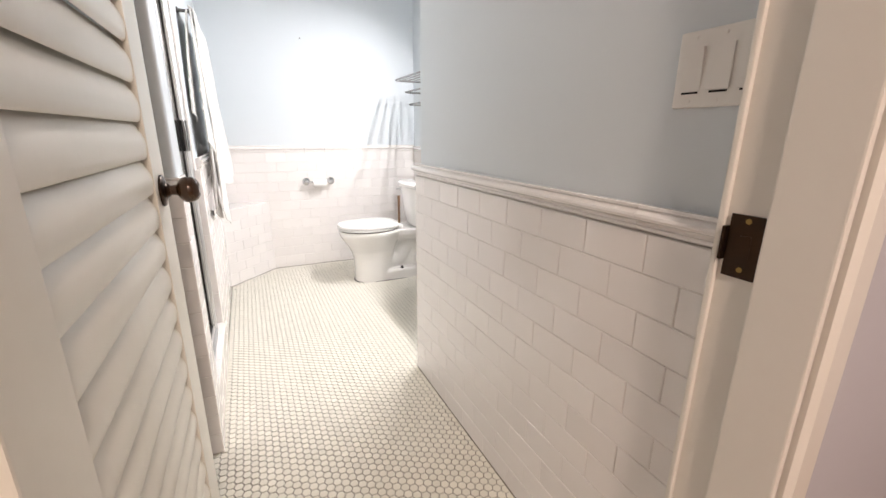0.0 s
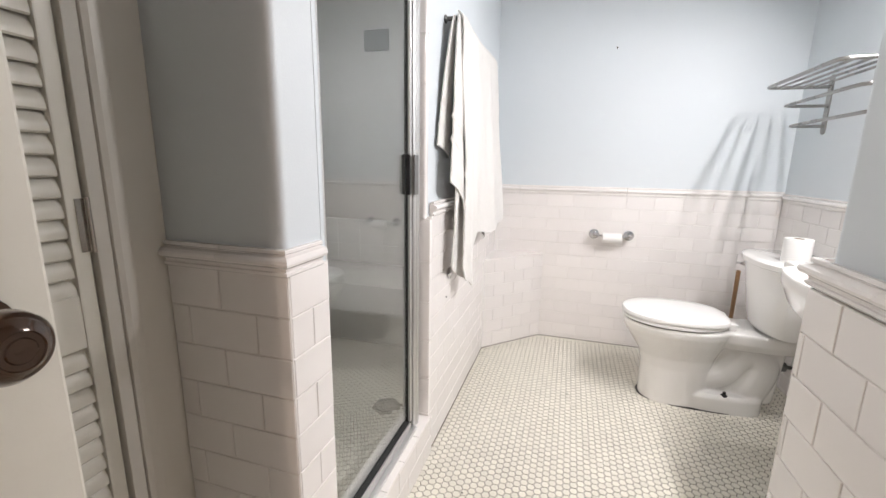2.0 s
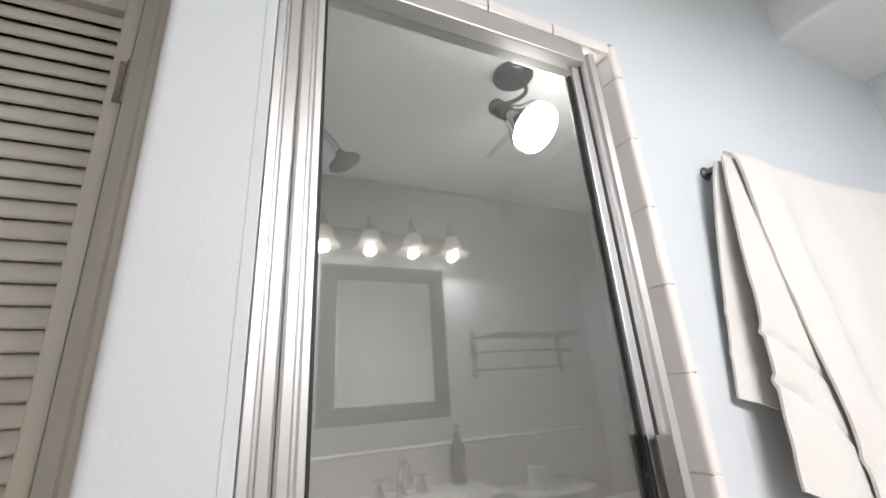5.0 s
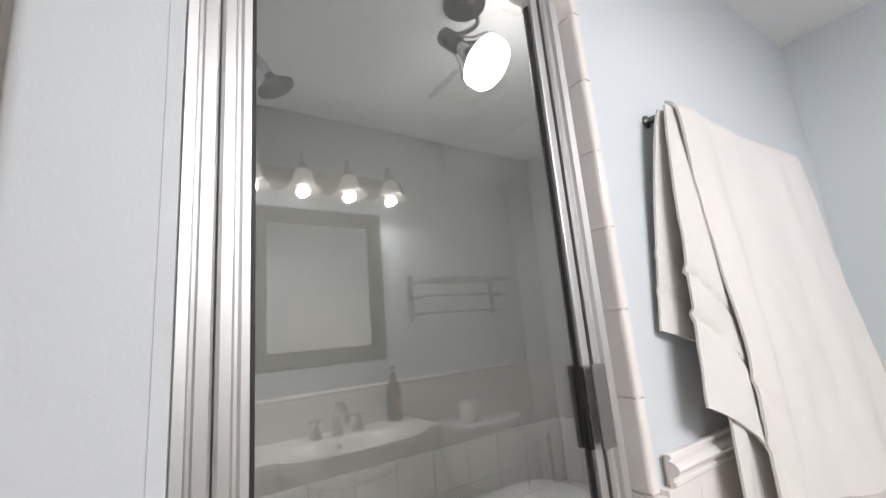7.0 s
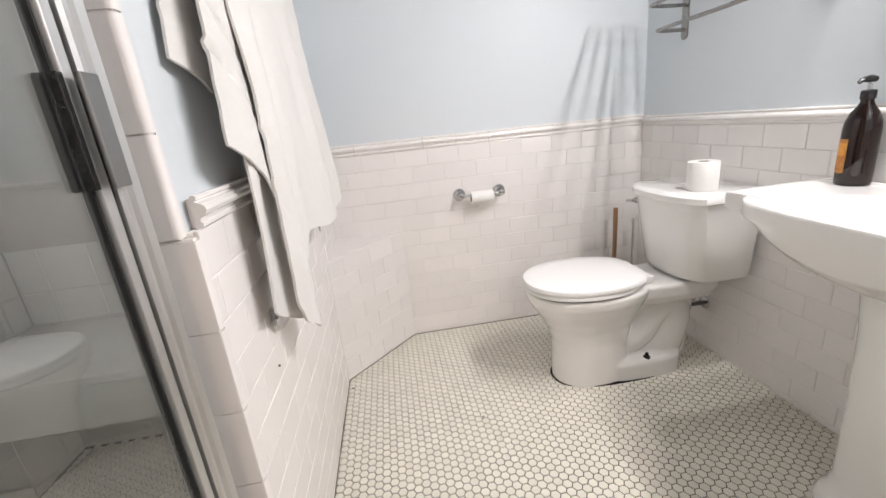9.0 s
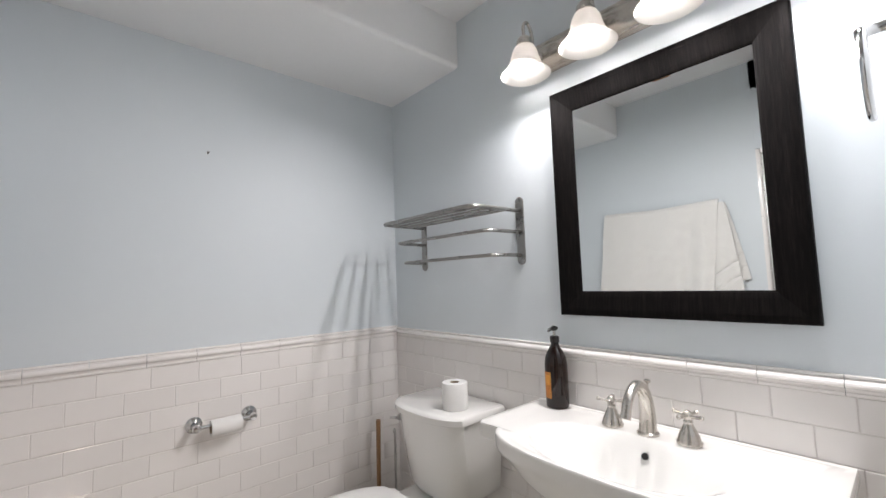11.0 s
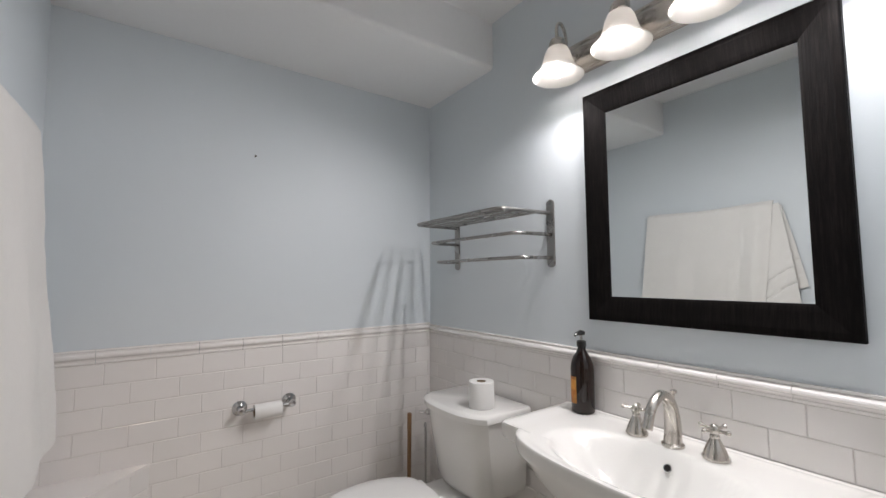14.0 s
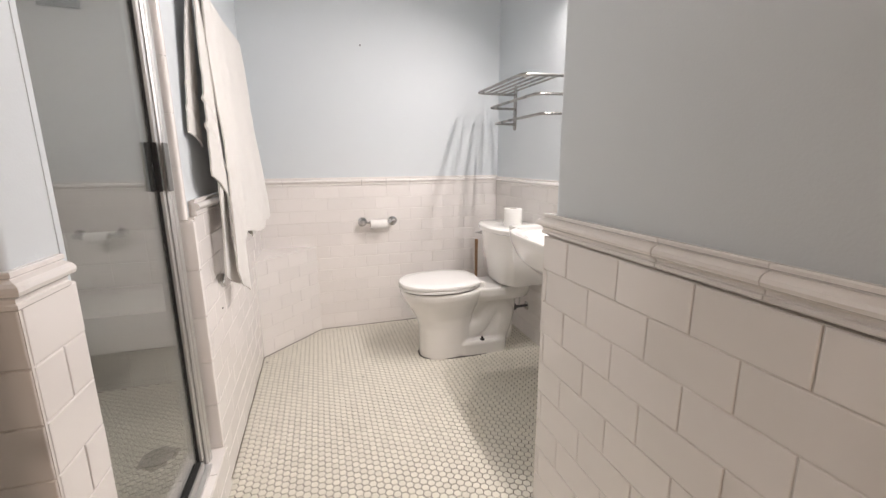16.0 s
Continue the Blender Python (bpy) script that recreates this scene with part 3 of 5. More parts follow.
# tiled upright beside the shower door: broad tiles low down, narrow ones above
for i in range(30):
    z0, z1 = 0.9345 - 0.1525 * (i + 1), 0.9345 - 0.1525 * i - 0.0032
    if i >= 5 or z1 < 0.17:
        break
    z0 = max(z0, 0.1565)
    part("edge_tile", prism([(0.585, 4.106), (0.673, 4.106), (0.678, 4.1075), (0.680, 4.112), (0.680, 4.1235), (0.585, 4.1235)], z0, z1), TILE, wall_left, "", True)
part("edge_tile", prism([(0.585, 4.106), (0.673, 4.106), (0.678, 4.1075), (0.680, 4.112), (0.680, 4.1235), (0.585, 4.1235)], 0.1565, 0.170), TILE, wall_left)
for i in range(10):
    z0, z1 = 0.9375 + 0.1525 * i, 0.9345 + 0.1525 * (i + 1)
    z1 = min(z1, 1.938)
    if z0 > 1.92:
        break
    part("edge_tile", prism([(0.585, 4.105), (0.652, 4.105), (0.6575, 4.106), (0.661, 4.109), (0.6625, 4.114), (0.6625, 4.124), (0.585, 4.124)], z0, z1), TILE, wall_left, "", True)
part("joint_core", box((0.583, 4.109, 0.1565), (0.676, 4.1225, 0.9345)), WGROUT, wall_left)
part("joint_core", box((0.583, 4.108, 0.9355), (0.659, 4.1225, 1.937)), WGROUT, wall_left)
part("web", box((0.583, 4.083, 0.1565), (0.611, 4.1045, 1.912)), ALU, wall_left)
for i in range(5):
    y0, y1 = max(3.447, 4.104 - 0.1525 * (i + 1)), 4.104 - 0.1525 * i - 0.003
    part("edge_tile", loft([[(0.585, y, 1.9135), (0.652, y, 1.9135), (0.6585, y, 1.915), (0.6625, y, 1.921), (0.6625, y, 1.940), (0.585, y, 1.940)] for y in (y0, y1)]), TILE, wall_left, "", True)
part("tile_bed", box((XP + 0.0002, 4.1247, 0.0), (XL - 0.0004, YB - 0.001, 0.9420)), WGROUT, wall_left)
part("rail_bed", box((XP + 0.0002, 4.1502, 0.9425), (XL - 0.0004, YB - 0.001, 0.9900), 0.001), TILE, wall_left)

# ---- inside the shower ----
drain = thing("floor_drain", (0.395, 4.333, 0.0175), "round dark metal shower floor drain", "drain")
part("plate", lathe([(0.055, 0.0), (0.055, 0.003), (0.050, 0.0042), (0.001, 0.0042)], Matrix.Translation((0.395, 4.333, 0.0175)), 32), HINGEGREY, drain)
for i in range(5):
    x = 0.395 + 0.016 * (i - 2)
    w = math.sqrt(0.042 ** 2 - (x - 0.395) ** 2)
    part("slot", box((x - 0.003, 4.333 - w, 0.0218), (x + 0.003, 4.333 + w, 0.0222)), DARK, drain)
cap = thing("overflow_plate", (SX, 3.865, 0.385), "round dark chrome plate on the shower wall", "plate")
part("disc", lathe([(0.036, 0.0), (0.036, 0.005), (0.030, 0.010), (0.012, 0.012), (0.001, 0.012)], facing((SX + 0.0002, 3.865, 0.385), (1, 0, 0)), 28), HINGEGREY, cap, "", True)
part("boss", lathe([(0.010, 0.012), (0.010, 0.018), (0.001, 0.020)], facing((SX + 0.0002, 3.865, 0.385), (1, 0, 0)), 16), CHROME, cap, "", True)
plate = thing("wall_vent", (0.07, SY1, 1.795), "small grey rectangular plate on the shower wall", "vent")
part("plate", box((0.000, SY1 - 0.008, 1.733), (0.148, SY1 - 0.0003, 1.842), 0.003), HINGEGREY, plate)
head = thing("shower_head", (0.12, SY0, 1.95), "round chrome shower head on a bent arm", "shower head")
part("flange", lathe([(0.028, 0), (0.028, 0.004), (0.014, 0.012)], facing((0.12, SY0 + 0.0002, 1.97), (0, 1, 0)), 24), CHROME, head, "", True)
arm = smooth_path([(0.12, SY0 + 0.005, 1.97), (0.12, SY0 + 0.09, 1.98), (0.12, SY0 + 0.155, 1.935), (0.12, SY0 + 0.18, 1.895)])
part("arm", tube(arm, 0.0105, 12), CHROME, head, "", True)
hm = facing((0.12, SY0 + 0.18, 1.900), (0, 0.45, -0.9))
rose = part("spray_face", lathe([(0.010, 0), (0.014, 0.012), (0.030, 0.026), (0.046, 0.036), (0.047, 0.044), (0.043, 0.047), (0.001, 0.047)], hm, 32), HINGEGREY, head, "dark spray face with nozzles", True)
for k in range(3):
    for i in range(6 + 6 * k):
        a = 2 * math.pi * i / (6 + 6 * k)
        p = hm @ Vector((0.013 * (k + 0.6) * math.cos(a), 0.013 * (k + 0.6) * math.sin(a), 0.0468))
        part("nozzle", lathe([(0.0022, 0), (0.0016, 0.003), (0.0003, 0.003)], facing(p, (0, 0.45, -0.9)), 6), CHROME, rose)
spot = thing("spot_lamp", (0.40, 4.04, SZ), "black adjustable spot lamp with lit flood bulb in the shower", "lamp")
part("ceiling_cup", lathe([(0.055, 0), (0.055, -0.012), (0.046, -0.020), (0.012, -0.022)], Matrix.Translation((0.40, 4.04, SZ - 0.0005)), 32), BLACKPL, spot, "", True)
part("stem", tube(smooth_path([(0.403, 4.058, SZ - 0.018), (0.410, 4.072, SZ - 0.050), (0.404, 4.048, SZ - 0.082), (0.388, 4.002, SZ - 0.105)]), 0.006, 10), BLACKPL, spot, "", True)
AIM = (0.53, 0.42, -0.73)
sm = facing((0.3835, 3.992, 1.9445), AIM)
part("socket", lathe([(0.004, -0.026), (0.018, -0.024), (0.023, -0.016), (0.023, 0.030), (0.020, 0.036), (0.016, 0.04)], sm, 28), BLACKPL, spot, "", True)
bulb = part("flood_bulb", lathe([(0.015, 0.03), (0.019, 0.050), (0.030, 0.074), (0.046, 0.096), (0.060, 0.108), (0.061, 0.112)], sm, 32), BULBGLASS, spot, "silvered bulb neck", True)
part("bulb_face", lathe([(0.0612, 0.112), (0.0635, 0.118), (0.0630, 0.142), (0.056, 0.152), (0.040, 0.157), (0.001, 0.160)], sm, 32), FLOODGLOW, bulb, "lit white bulb face", True)
for a in (20, 140, 260):
    c, s = math.cos(radians(a)), math.sin(radians(a))
    part("clip", tube([sm @ Vector((0.021 * c, 0.021 * s, 0.030)), sm @ Vector((0.036 * c, 0.036 * s, 0.070)), sm @ Vector((0.0665 * c, 0.0665 * s, 0.108)), sm @ Vector((0.0675 * c, 0.0675 * s, 0.122))], 0.0024, 6), CHROME, bulb, "", True)

# ---- toilet ----
TY = 4.905


def oval(xf, xb, hw, z, n=40, power=2.3, lean=0.0):
    """A rounded ring on the plan from xf (front) to xb (back)."""
    cx, a = (xf + xb) / 2, (xb - xf) / 2
    out = []
    for i in range(n):
        t = 2 * math.pi * i / n
        c, s = math.cos(t), math.sin(t)
        out.append((cx + a * math.copysign(abs(c) ** (2 / power), c), TY + hw * math.copysign(abs(s) ** (2 / power), s), z + lean * c))
    return out


toilet = thing("toilet", (1.80, TY, 0), "white china toilet with closed lid, against the wall", "toilet")
bm = loft([oval(1.550, 1.86, 0.111, -0.012), oval(1.550, 1.86, 0.111, 0.05), oval(1.550, 1.86, 0.111, 0.12), oval(1.547, 1.86, 0.112, 0.18), oval(1.532, 1.87, 0.121, 0.235),
           oval(1.503, 1.89, 0.141, 0.285), oval(1.472, 1.91, 0.163, 0.33), oval(1.452, 1.925, 0.177, 0.365), oval(1.446, 1.93, 0.182, 0.392), oval(1.450, 1.925, 0.178, 0.402)])
loft([oval(1.70, 2.080, 0.114, -0.012, power=3.2), oval(1.70, 2.080, 0.114, 0.068, power=3.2), oval(1.72, 2.065, 0.104, 0.084, power=3.2)], bm=bm)
loft([oval(1.82, 2.21, 0.105, 0.315, power=3.4), oval(1.80, 2.225, 0.122, 0.352, power=3.4), oval(1.80, 2.225, 0.126, 0.392, power=3.4), oval(1.81, 2.22, 0.122, 0.400, power=3.4)], bm=bm)
tube(smooth_path([(1.70, TY, 0.20), (1.80, TY, 0.13), (1.90, TY, 0.16), (1.955, TY, 0.24), (2.01, TY, 0.28), (2.06, TY, 0.22), (2.03, TY, 0.10), (2.0, TY, 0.04)]), 0.077, 20, bm)
loft([oval(1.84, 2.13, 0.055, 0.04), oval(1.82, 2.16, 0.060, 0.34)], bm=bm)
bowl = part("bowl", bm, CHINA, toilet, "", True)
rm = bowl.modifiers.new("merge", "REMESH")
rm.mode, rm.voxel_size, rm.use_smooth_shade = "VOXEL", 0.0055, True
smo = bowl.modifiers.new("soften", "SMOOTH")
smo.factor, smo.iterations = 0.5, 5
# Solid dark ring put in for the shade between bowl and seat.
part("seat_shadow_gap", loft([oval(1.455, 1.895, 0.172, 0.400, power=2.15), oval(1.455, 1.895, 0.172, 0.4085, power=2.15)]), DARK, toilet)
part("caulk_line", loft([oval(1.5430, 2.0860, 0.1185, 0.0, power=2.6), oval(1.5430, 2.0860, 0.1185, 0.0028, power=2.6)]), DARK, toilet)
seat = part("seat", loft([oval(1.447, 1.905, 0.180, 0.4085, power=2.15), oval(1.441, 1.908, 0.185, 0.412, power=2.15), oval(1.441, 1.908, 0.185, 0.421, power=2.15), oval(1.447, 1.905, 0.181, 0.4245, power=2.15)]), SEAT, toilet, "", True)


def lid_ring(k, z):
    pts = []
    for x, y, _ in oval(1.440, 1.925, 0.186, 0, power=2.15):
        if x > 1.88:
            x = 1.88 + (x - 1.88) * 0.4
        pts.append((1.67 + (x - 1.67) * k, TY + (y - TY) * k, z))
    return pts


part("lid", loft([lid_ring(0.985, 0.4275), lid_ring(1.0, 0.431), lid_ring(1.0, 0.440), lid_ring(0.985, 0.4465), lid_ring(0.93, 0.4505), lid_ring(0.7, 0.4535), lid_ring(0.3, 0.4545)]), SEAT, toilet, "closed white lid", True)
for s in (-1, 1):
    part("lid_hinge", box((1.882, TY + s * 0.075 - 0.022, 0.404), (1.915, TY + s * 0.075 + 0.022, 0.436), 0.006), SEAT, toilet)
    bolt = part("floor_bolt", lathe([(0.015, 0), (0.014, 0.006), (0.007, 0.012), (0.006, 0.022), (0.001, 0.023)], Matrix.Translation((1.905, TY + s * 0.092, 0.0795)), 12), DARK, toilet, "dark floor bolt")


def tank_ring(k, z, front, grow=0.0):
    """Tank section: flat back, bowed front."""
    w = 0.198 * k + grow
    pts = []
    n = 18
    for i in range(n + 1):
        u = -1 + 2 * i / n
        bow = 0.050 * (1 - abs(u) ** 2.6)
        pts.append((front - bow + 0.014 * abs(u) ** 8 - grow, TY + u * w, z))
    return pts + [(2.236 + grow * 0.5, TY + w, z), (2.236 + grow * 0.5, TY - w, z)]


tank = part("tank", loft([tank_ring(0.80, 0.402, 2.085), tank_ring(0.86, 0.408, 2.062), tank_ring(0.90, 0.43, 2.050), tank_ring(0.97, 0.60, 2.025), tank_ring(1.0, 0.706, 2.012)]), CHINA, toilet, "", True)
part("tank_lid", loft([tank_ring(1.0, 0.7065, 2.012, 0.004), tank_ring(1.0, 0.712, 2.010, 0.012), tank_ring(1.0, 0.733, 2.010, 0.013), tank_ring(1.0, 0.741, 2.012, 0.008), tank_ring(1.0, 0.745, 2.018, -0.004)]), CHINA, toilet, "", True)
lever = part("flush_lever", lathe([(0.013, 0), (0.013, 0.006), (0.008, 0.012), (0.007, 0.02)], facing((1.999, TY + 0.165, 0.672), (-1, 0, 0)), 18), CHROME, tank, "chrome flush lever", True)
part("handle", tube([(1.982, TY + 0.165, 0.672), (1.976, TY + 0.185, 0.670), (1.974, TY + 0.198, 0.667)], 0.006, 10), CHROME, lever, "", True)
VYT = 4.955
valve = thing("toilet_stop_valve", (2.19, VYT, 0.20), "small dark stop valve and hose behind the toilet", "valve")
part("escutcheon", lathe([(0.028, 0), (0.026, 0.004), (0.010, 0.008)], facing((XR - T - 0.0003, VYT, 0.205), (-1, 0, 0)), 20), CHROME, valve, "", True)
part("body", tube([(XR - T - 0.004, VYT, 0.205), (2.185, VYT, 0.205)], 0.009, 12), HINGEGREY, valve, "", True)
part("knob", lathe([(0.008, 0), (0.022, 0.004), (0.023, 0.018), (0.010, 0.024)], facing((2.188, VYT, 0.205), (-1, 0, 0)), 12), HINGEGREY, valve, "", True)
part("hose", tube(smooth_path([(2.21, VYT, 0.21), (2.215, VYT, 0.28), (2.205, VYT - 0.02, 0.34), (2.18, VYT - 0.03, 0.402)]), 0.005, 8), HOSE, valve, "", True)

# paper roll on the tank
roll = thing("toilet_roll", (2.075, 4.800, 0.745), "white toilet paper roll standing on the tank", "toilet roll")
part("paper", lathe([(0.019, 0.0005), (0.049, 0.0005), (0.050, 0.003), (0.050, 0.098), (0.049, 0.100), (0.019, 0.100)], Matrix.Translation((2.075, 4.800, 0.7455)), 36, cap=False), PAPER, roll, "", True)
part("core", lathe([(0.0188, 0.001), (0.0188, 0.0995), (0.0178, 0.0995), (0.0178, 0.001)], Matrix.Translation((2.075, 4.800, 0.7455)), 28, cap=False), CARD, roll, "", True)

# plunger or brush behind
br = thing("toilet_brush", (2.085, 5.385, 0), "toilet brush with brown wooden handle in the corner", "brush")
part("holder", lathe([(0.050, 0.0), (0.052, 0.004), (0.048, 0.10), (0.044, 0.13), (0.041, 0.13), (0.041, 0.02), (0.001, 0.02)], Matrix.Translation((2.085, 5.385, 0.0005)), 28), SEAT, br, "", True)
part("handle", tube([(2.085, 5.385, 0.022), (2.084, 5.383, 0.30), (2.082, 5.375, 0.57)], [0.0105, 0.0105, 0.0115], 12), WOODHANDLE, br, "brown wooden handle", True)
can = thing("brush_caddy", (2.185, 5.39, 0), "slim chrome toilet brush stand in the corner", "brush")
part("base", lathe([(0.05, 0), (0.05, 0.01), (0.046, 0.013), (0.008, 0.015)], Matrix.Translation((2.185, 5.385, 0.0005)), 28), CHROME, can, "", True)
part("rod", tube(smooth_path([(2.185, 5.385, 0.012), (2.185, 5.385, 0.40), (2.185, 5.385, 0.485), (2.178, 5.378, 0.50), (2.170, 5.370, 0.485)]), 0.006, 10), CHROME, can, "", True)

# ---- paper holder ----
PZ = 0.718
hold = thing("paper_holder", (1.40, YB, PZ), "chrome toilet paper holder on the tiled wall", "paper holder")
for x in (1.305, 1.505):
    post = part("post", lathe([(0.030, 0.0), (0.030, 0.004), (0.024, 0.010), (0.014, 0.016), (0.011, 0.045), (0.014, 0.052), (0.016, 0.062), (0.012, 0.070), (0.001, 0.072)], facing((x, YB - T - 0.0005, PZ), (0, -1, 0)), 24), CHROME, hold, "", True)
part("roller", tube([(1.306, YB - 0.066, PZ), (1.504, YB - 0.066, PZ)], 0.007, 12), CHROME, hold, "", True)
rl = thing("hanging_toilet_roll", (1.405, YB - 0.066, PZ), "nearly used white toilet paper roll on the holder", "toilet roll")
rmx = facing((1.352, YB - 0.066, PZ - 0.012), (1, 0, 0))
part("paper", lathe([(0.0205, 0), (0.030, 0), (0.0305, 0.002), (0.0305, 0.106), (0.030, 0.108), (0.0205, 0.108)], rmx, 32, cap=False), PAPER, rl, "", True)
part("core", lathe([(0.0203, 0), (0.0203, 0.108), (0.0190, 0.108), (0.0190, 0)], rmx, 28, cap=False), CARD, rl, "", True)

# ---- pedestal sink ----
CY, SZ = 4.11, 0.800


def sink_depth(u):
    a = abs(u)
    if a >= 0.325:
        return 0.352
    return 0.352 + 0.098 * (1 - (a / 0.325) ** 2.6) ** 0.55


def sink_outline(n=120):
    """Plan of the sink: flat against the wall, straight wings and a bowed middle."""
    pts, W = [], 0.415
    for i in range(70):
        u = W - 2 * W * i / 69
        d = sink_depth(u)
        e = W - abs(u)
        if e < 0.025:
            d -= 0.025 - math.sqrt(max(0, 0.025 ** 2 - (0.025 - e) ** 2))
        pts.append((XR - 0.009 - d, CY + u))
    for i in range(1, 8):
        pts.append((XR - 0.009 - 0.34 * (1 - i / 8), CY - W))
    for i in range(25):
        pts.append((XR - 0.009, CY - W + 2 * W * i / 24))
    for i in range(1, 8):
        pts.append((XR - 0.009 - 0.34 * i / 8, CY + W))
    return pts


def basin(x, y):
    """How deep the bowl lies below the rim at a place on the plan."""
    q = math.sqrt(((x - 1.985) / 0.150) ** 2 + ((y - CY) / 0.255) ** 2)
    if q >= 1:
        return 0.0
    return 0.125 * (1 - q ** 2) ** 1.35


def under(x, y):
    q = math.sqrt(((x - 2.02) / 0.235) ** 2 + ((y - CY) / 0.335) ** 2)
    return 0.0 if q >= 1 else 0.135 * (1 - q ** 2.2) ** 0.75


plan = sink_outline()
cxs, cys = 1.985, CY
rings = []
for k in [i / 26 for i in range(1, 27)]:
    kk = k * 0.985
    ring = []
    for x, y in plan:
        px, py = cxs + (x - cxs) * kk, cys + (y - cys) * kk
        lip = 0.004 * max(0, min(1, (k - 0.86) / 0.08)) if px < XR - 0.03 else 0.0
        ring.append((px, py, SZ - 0.004 + lip - basin(px, py)))
    rings.append(ring)
for k, dz in ((0.995, -0.002), (1.0, -0.008), (1.0, -0.030), (0.996, -0.040), (0.985, -0.045)):
    rings.append([(min(cxs + (x - cxs) * k, XR - 0.009), cys + (y - cys) * k, SZ + dz) for x, y in plan])
for k in (0.95, 0.90, 0.84, 0.78, 0.72, 0.64, 0.56, 0.46, 0.35, 0.2):
    ring = []
    for x, y in plan:
        px, py = cxs + (x - cxs) * k, cys + (y - cys) * k
        ring.append((px, py, SZ - 0.046 - under(px, py)))
    rings.append(ring)
sink = thing("pedestal_sink", (2.05, CY, 0), "white china pedestal sink with bowed front", "sink")
part("basin", loft(rings), CHINA, sink, "", True)


def ped(hx, hy, z, cx=2.085, n=36):
    out = []
    for i in range(n):
        t = 2 * math.pi * i / n
        c, s = math.cos(t), math.sin(t)
        out.append((cx + hx * math.copysign(abs(c) ** 0.75, c), CY + hy * math.copysign(abs(s) ** 0.75, s), z))
    return out


part("pedestal", loft([ped(0.118, 0.125, 0.0005), ped(0.120, 0.127, 0.02), ped(0.110, 0.117, 0.045), ped(0.098, 0.106, 0.06), ped(0.092, 0.100, 0.10), ped(0.092, 0.102, 0.30), ped(0.096, 0.110, 0.50), ped(0.104, 0.124, 0.62), ped(0.114, 0.142, 0.675)]), CHINA, sink, "", True)
part("overflow_ring", lathe([(0.0105, 0), (0.0105, 0.002), (0.007, 0.003)], facing((2.093, 4.085, 0.762), (-0.85, 0, 0.5)), 20), CHROME, sink, "", True)
part("overflow_hole", lathe([(0.0085, 0.002), (0.0085, 0.0034), (0.001, 0.0035)], facing((2.093, 4.085, 0.762), (-0.85, 0, 0.5)), 20), DARK, sink)
part("drain_cup", lathe([(0.028, 0), (0.028, 0.003), (0.020, 0.005), (0.001, 0.006)], Matrix.Translation((1.985, CY, SZ - 0.129)), 24), CHROME, sink, "", True)

# faucet in three pieces
FX = 2.165
fau = thing("faucet", (FX, 4.105, SZ), "brushed nickel arched faucet on the sink", "faucet")
part("base_ring", lathe([(0.029, 0), (0.029, 0.006), (0.025, 0.010)], Matrix.Translation((FX, 4.105, SZ - 0.004)), 28), NICKEL, fau, "", True)
sp = smooth_path([(FX, 4.105, SZ), (FX + 0.004, 4.105, SZ + 0.06), (FX - 0.012, 4.105, SZ + 0.115), (FX - 0.055, 4.105, SZ + 0.140), (FX - 0.100, 4.105, SZ + 0.118), (FX - 0.122, 4.105, SZ + 0.078)], 6)
part("spout", tube(sp, [0.024 - 0.0115 * min(1, i / (len(sp) - 1) * 1.5) for i in range(len(sp))], 18), NICKEL, fau, "", True)
part("aerator", tube([(FX - 0.1215, 4.105, SZ + 0.080), (FX - 0.128, 4.105, SZ + 0.066)], 0.0135, 18), NICKEL, fau, "", True)
part("lift_rod", tube([(FX + 0.014, 4.105, SZ + 0.09), (FX + 0.016, 4.105, SZ + 0.135)], 0.003, 8), NICKEL, fau, "", True)
part("lift_knob", lathe([(0.003, 0), (0.009, 0.003), (0.009, 0.009), (0.004, 0.012)], Matrix.Translation((FX + 0.016, 4.105, SZ + 0.132)), 14), NICKEL, fau, "", True)
for y, turn in ((4.207, 20), (4.000, 75)):
    hd = part("handle", lathe([(0.030, -0.003), (0.031, 0.003), (0.027, 0.010), (0.026, 0.016), (0.020, 0.030), (0.013, 0.044), (0.0105, 0.050), (0.012, 0.054), (0.009, 0.060)], Matrix.Translation((FX, y, SZ)), 28), NICKEL, fau, "cross handle on a bell base", True)
    part("hub", lathe([(0.008, 0), (0.012, 0.004), (0.013, 0.012), (0.010, 0.020), (0.006, 0.024), (0.001, 0.026)], Matrix.Translation((FX, y, SZ + 0.058)), 20), NICKEL, hd, "", True)
    for q in range(4):
        a = radians(turn + 90 * q)
        e = Vector((math.cos(a), math.sin(a), 0.12))
        b0 = Vector((FX, y, SZ + 0.067))
        part("spoke", tube([b0 + e * 0.008, b0 + e * 0.020, b0 + e * 0.032, b0 + e * 0.037, b0 + e * 0.041], [0.0048, 0.0042, 0.0046, 0.0068, 0.0040], 10), NICKEL, hd, "", True)

# soap bottle
BX, BY = 2.212, 4.425
bot = thing("soap_bottle", (BX, BY, SZ), "tall dark amber soap pump bottle with orange label", "bottle")
MB = Matrix.Translation((BX, BY, SZ - 0.0035))
part("body", lathe([(0.034, 0.0), (0.038, 0.004), (0.0385, 0.012), (0.0385, 0.145), (0.036, 0.165), (0.029, 0.185), (0.018, 0.202), (0.0135, 0.212), (0.0135, 0.222)], MB, 36), AMBER, bot, "", True)
part("collar", lathe([(0.0155, 0.219), (0.016, 0.222), (0.016, 0.238), (0.012, 0.241)], MB, 24), BLACKPL, bot, "", True)
part("pump_stem", lathe([(0.0048, 0.240), (0.0048, 0.266)], MB, 12), CHROME, bot, "", True)
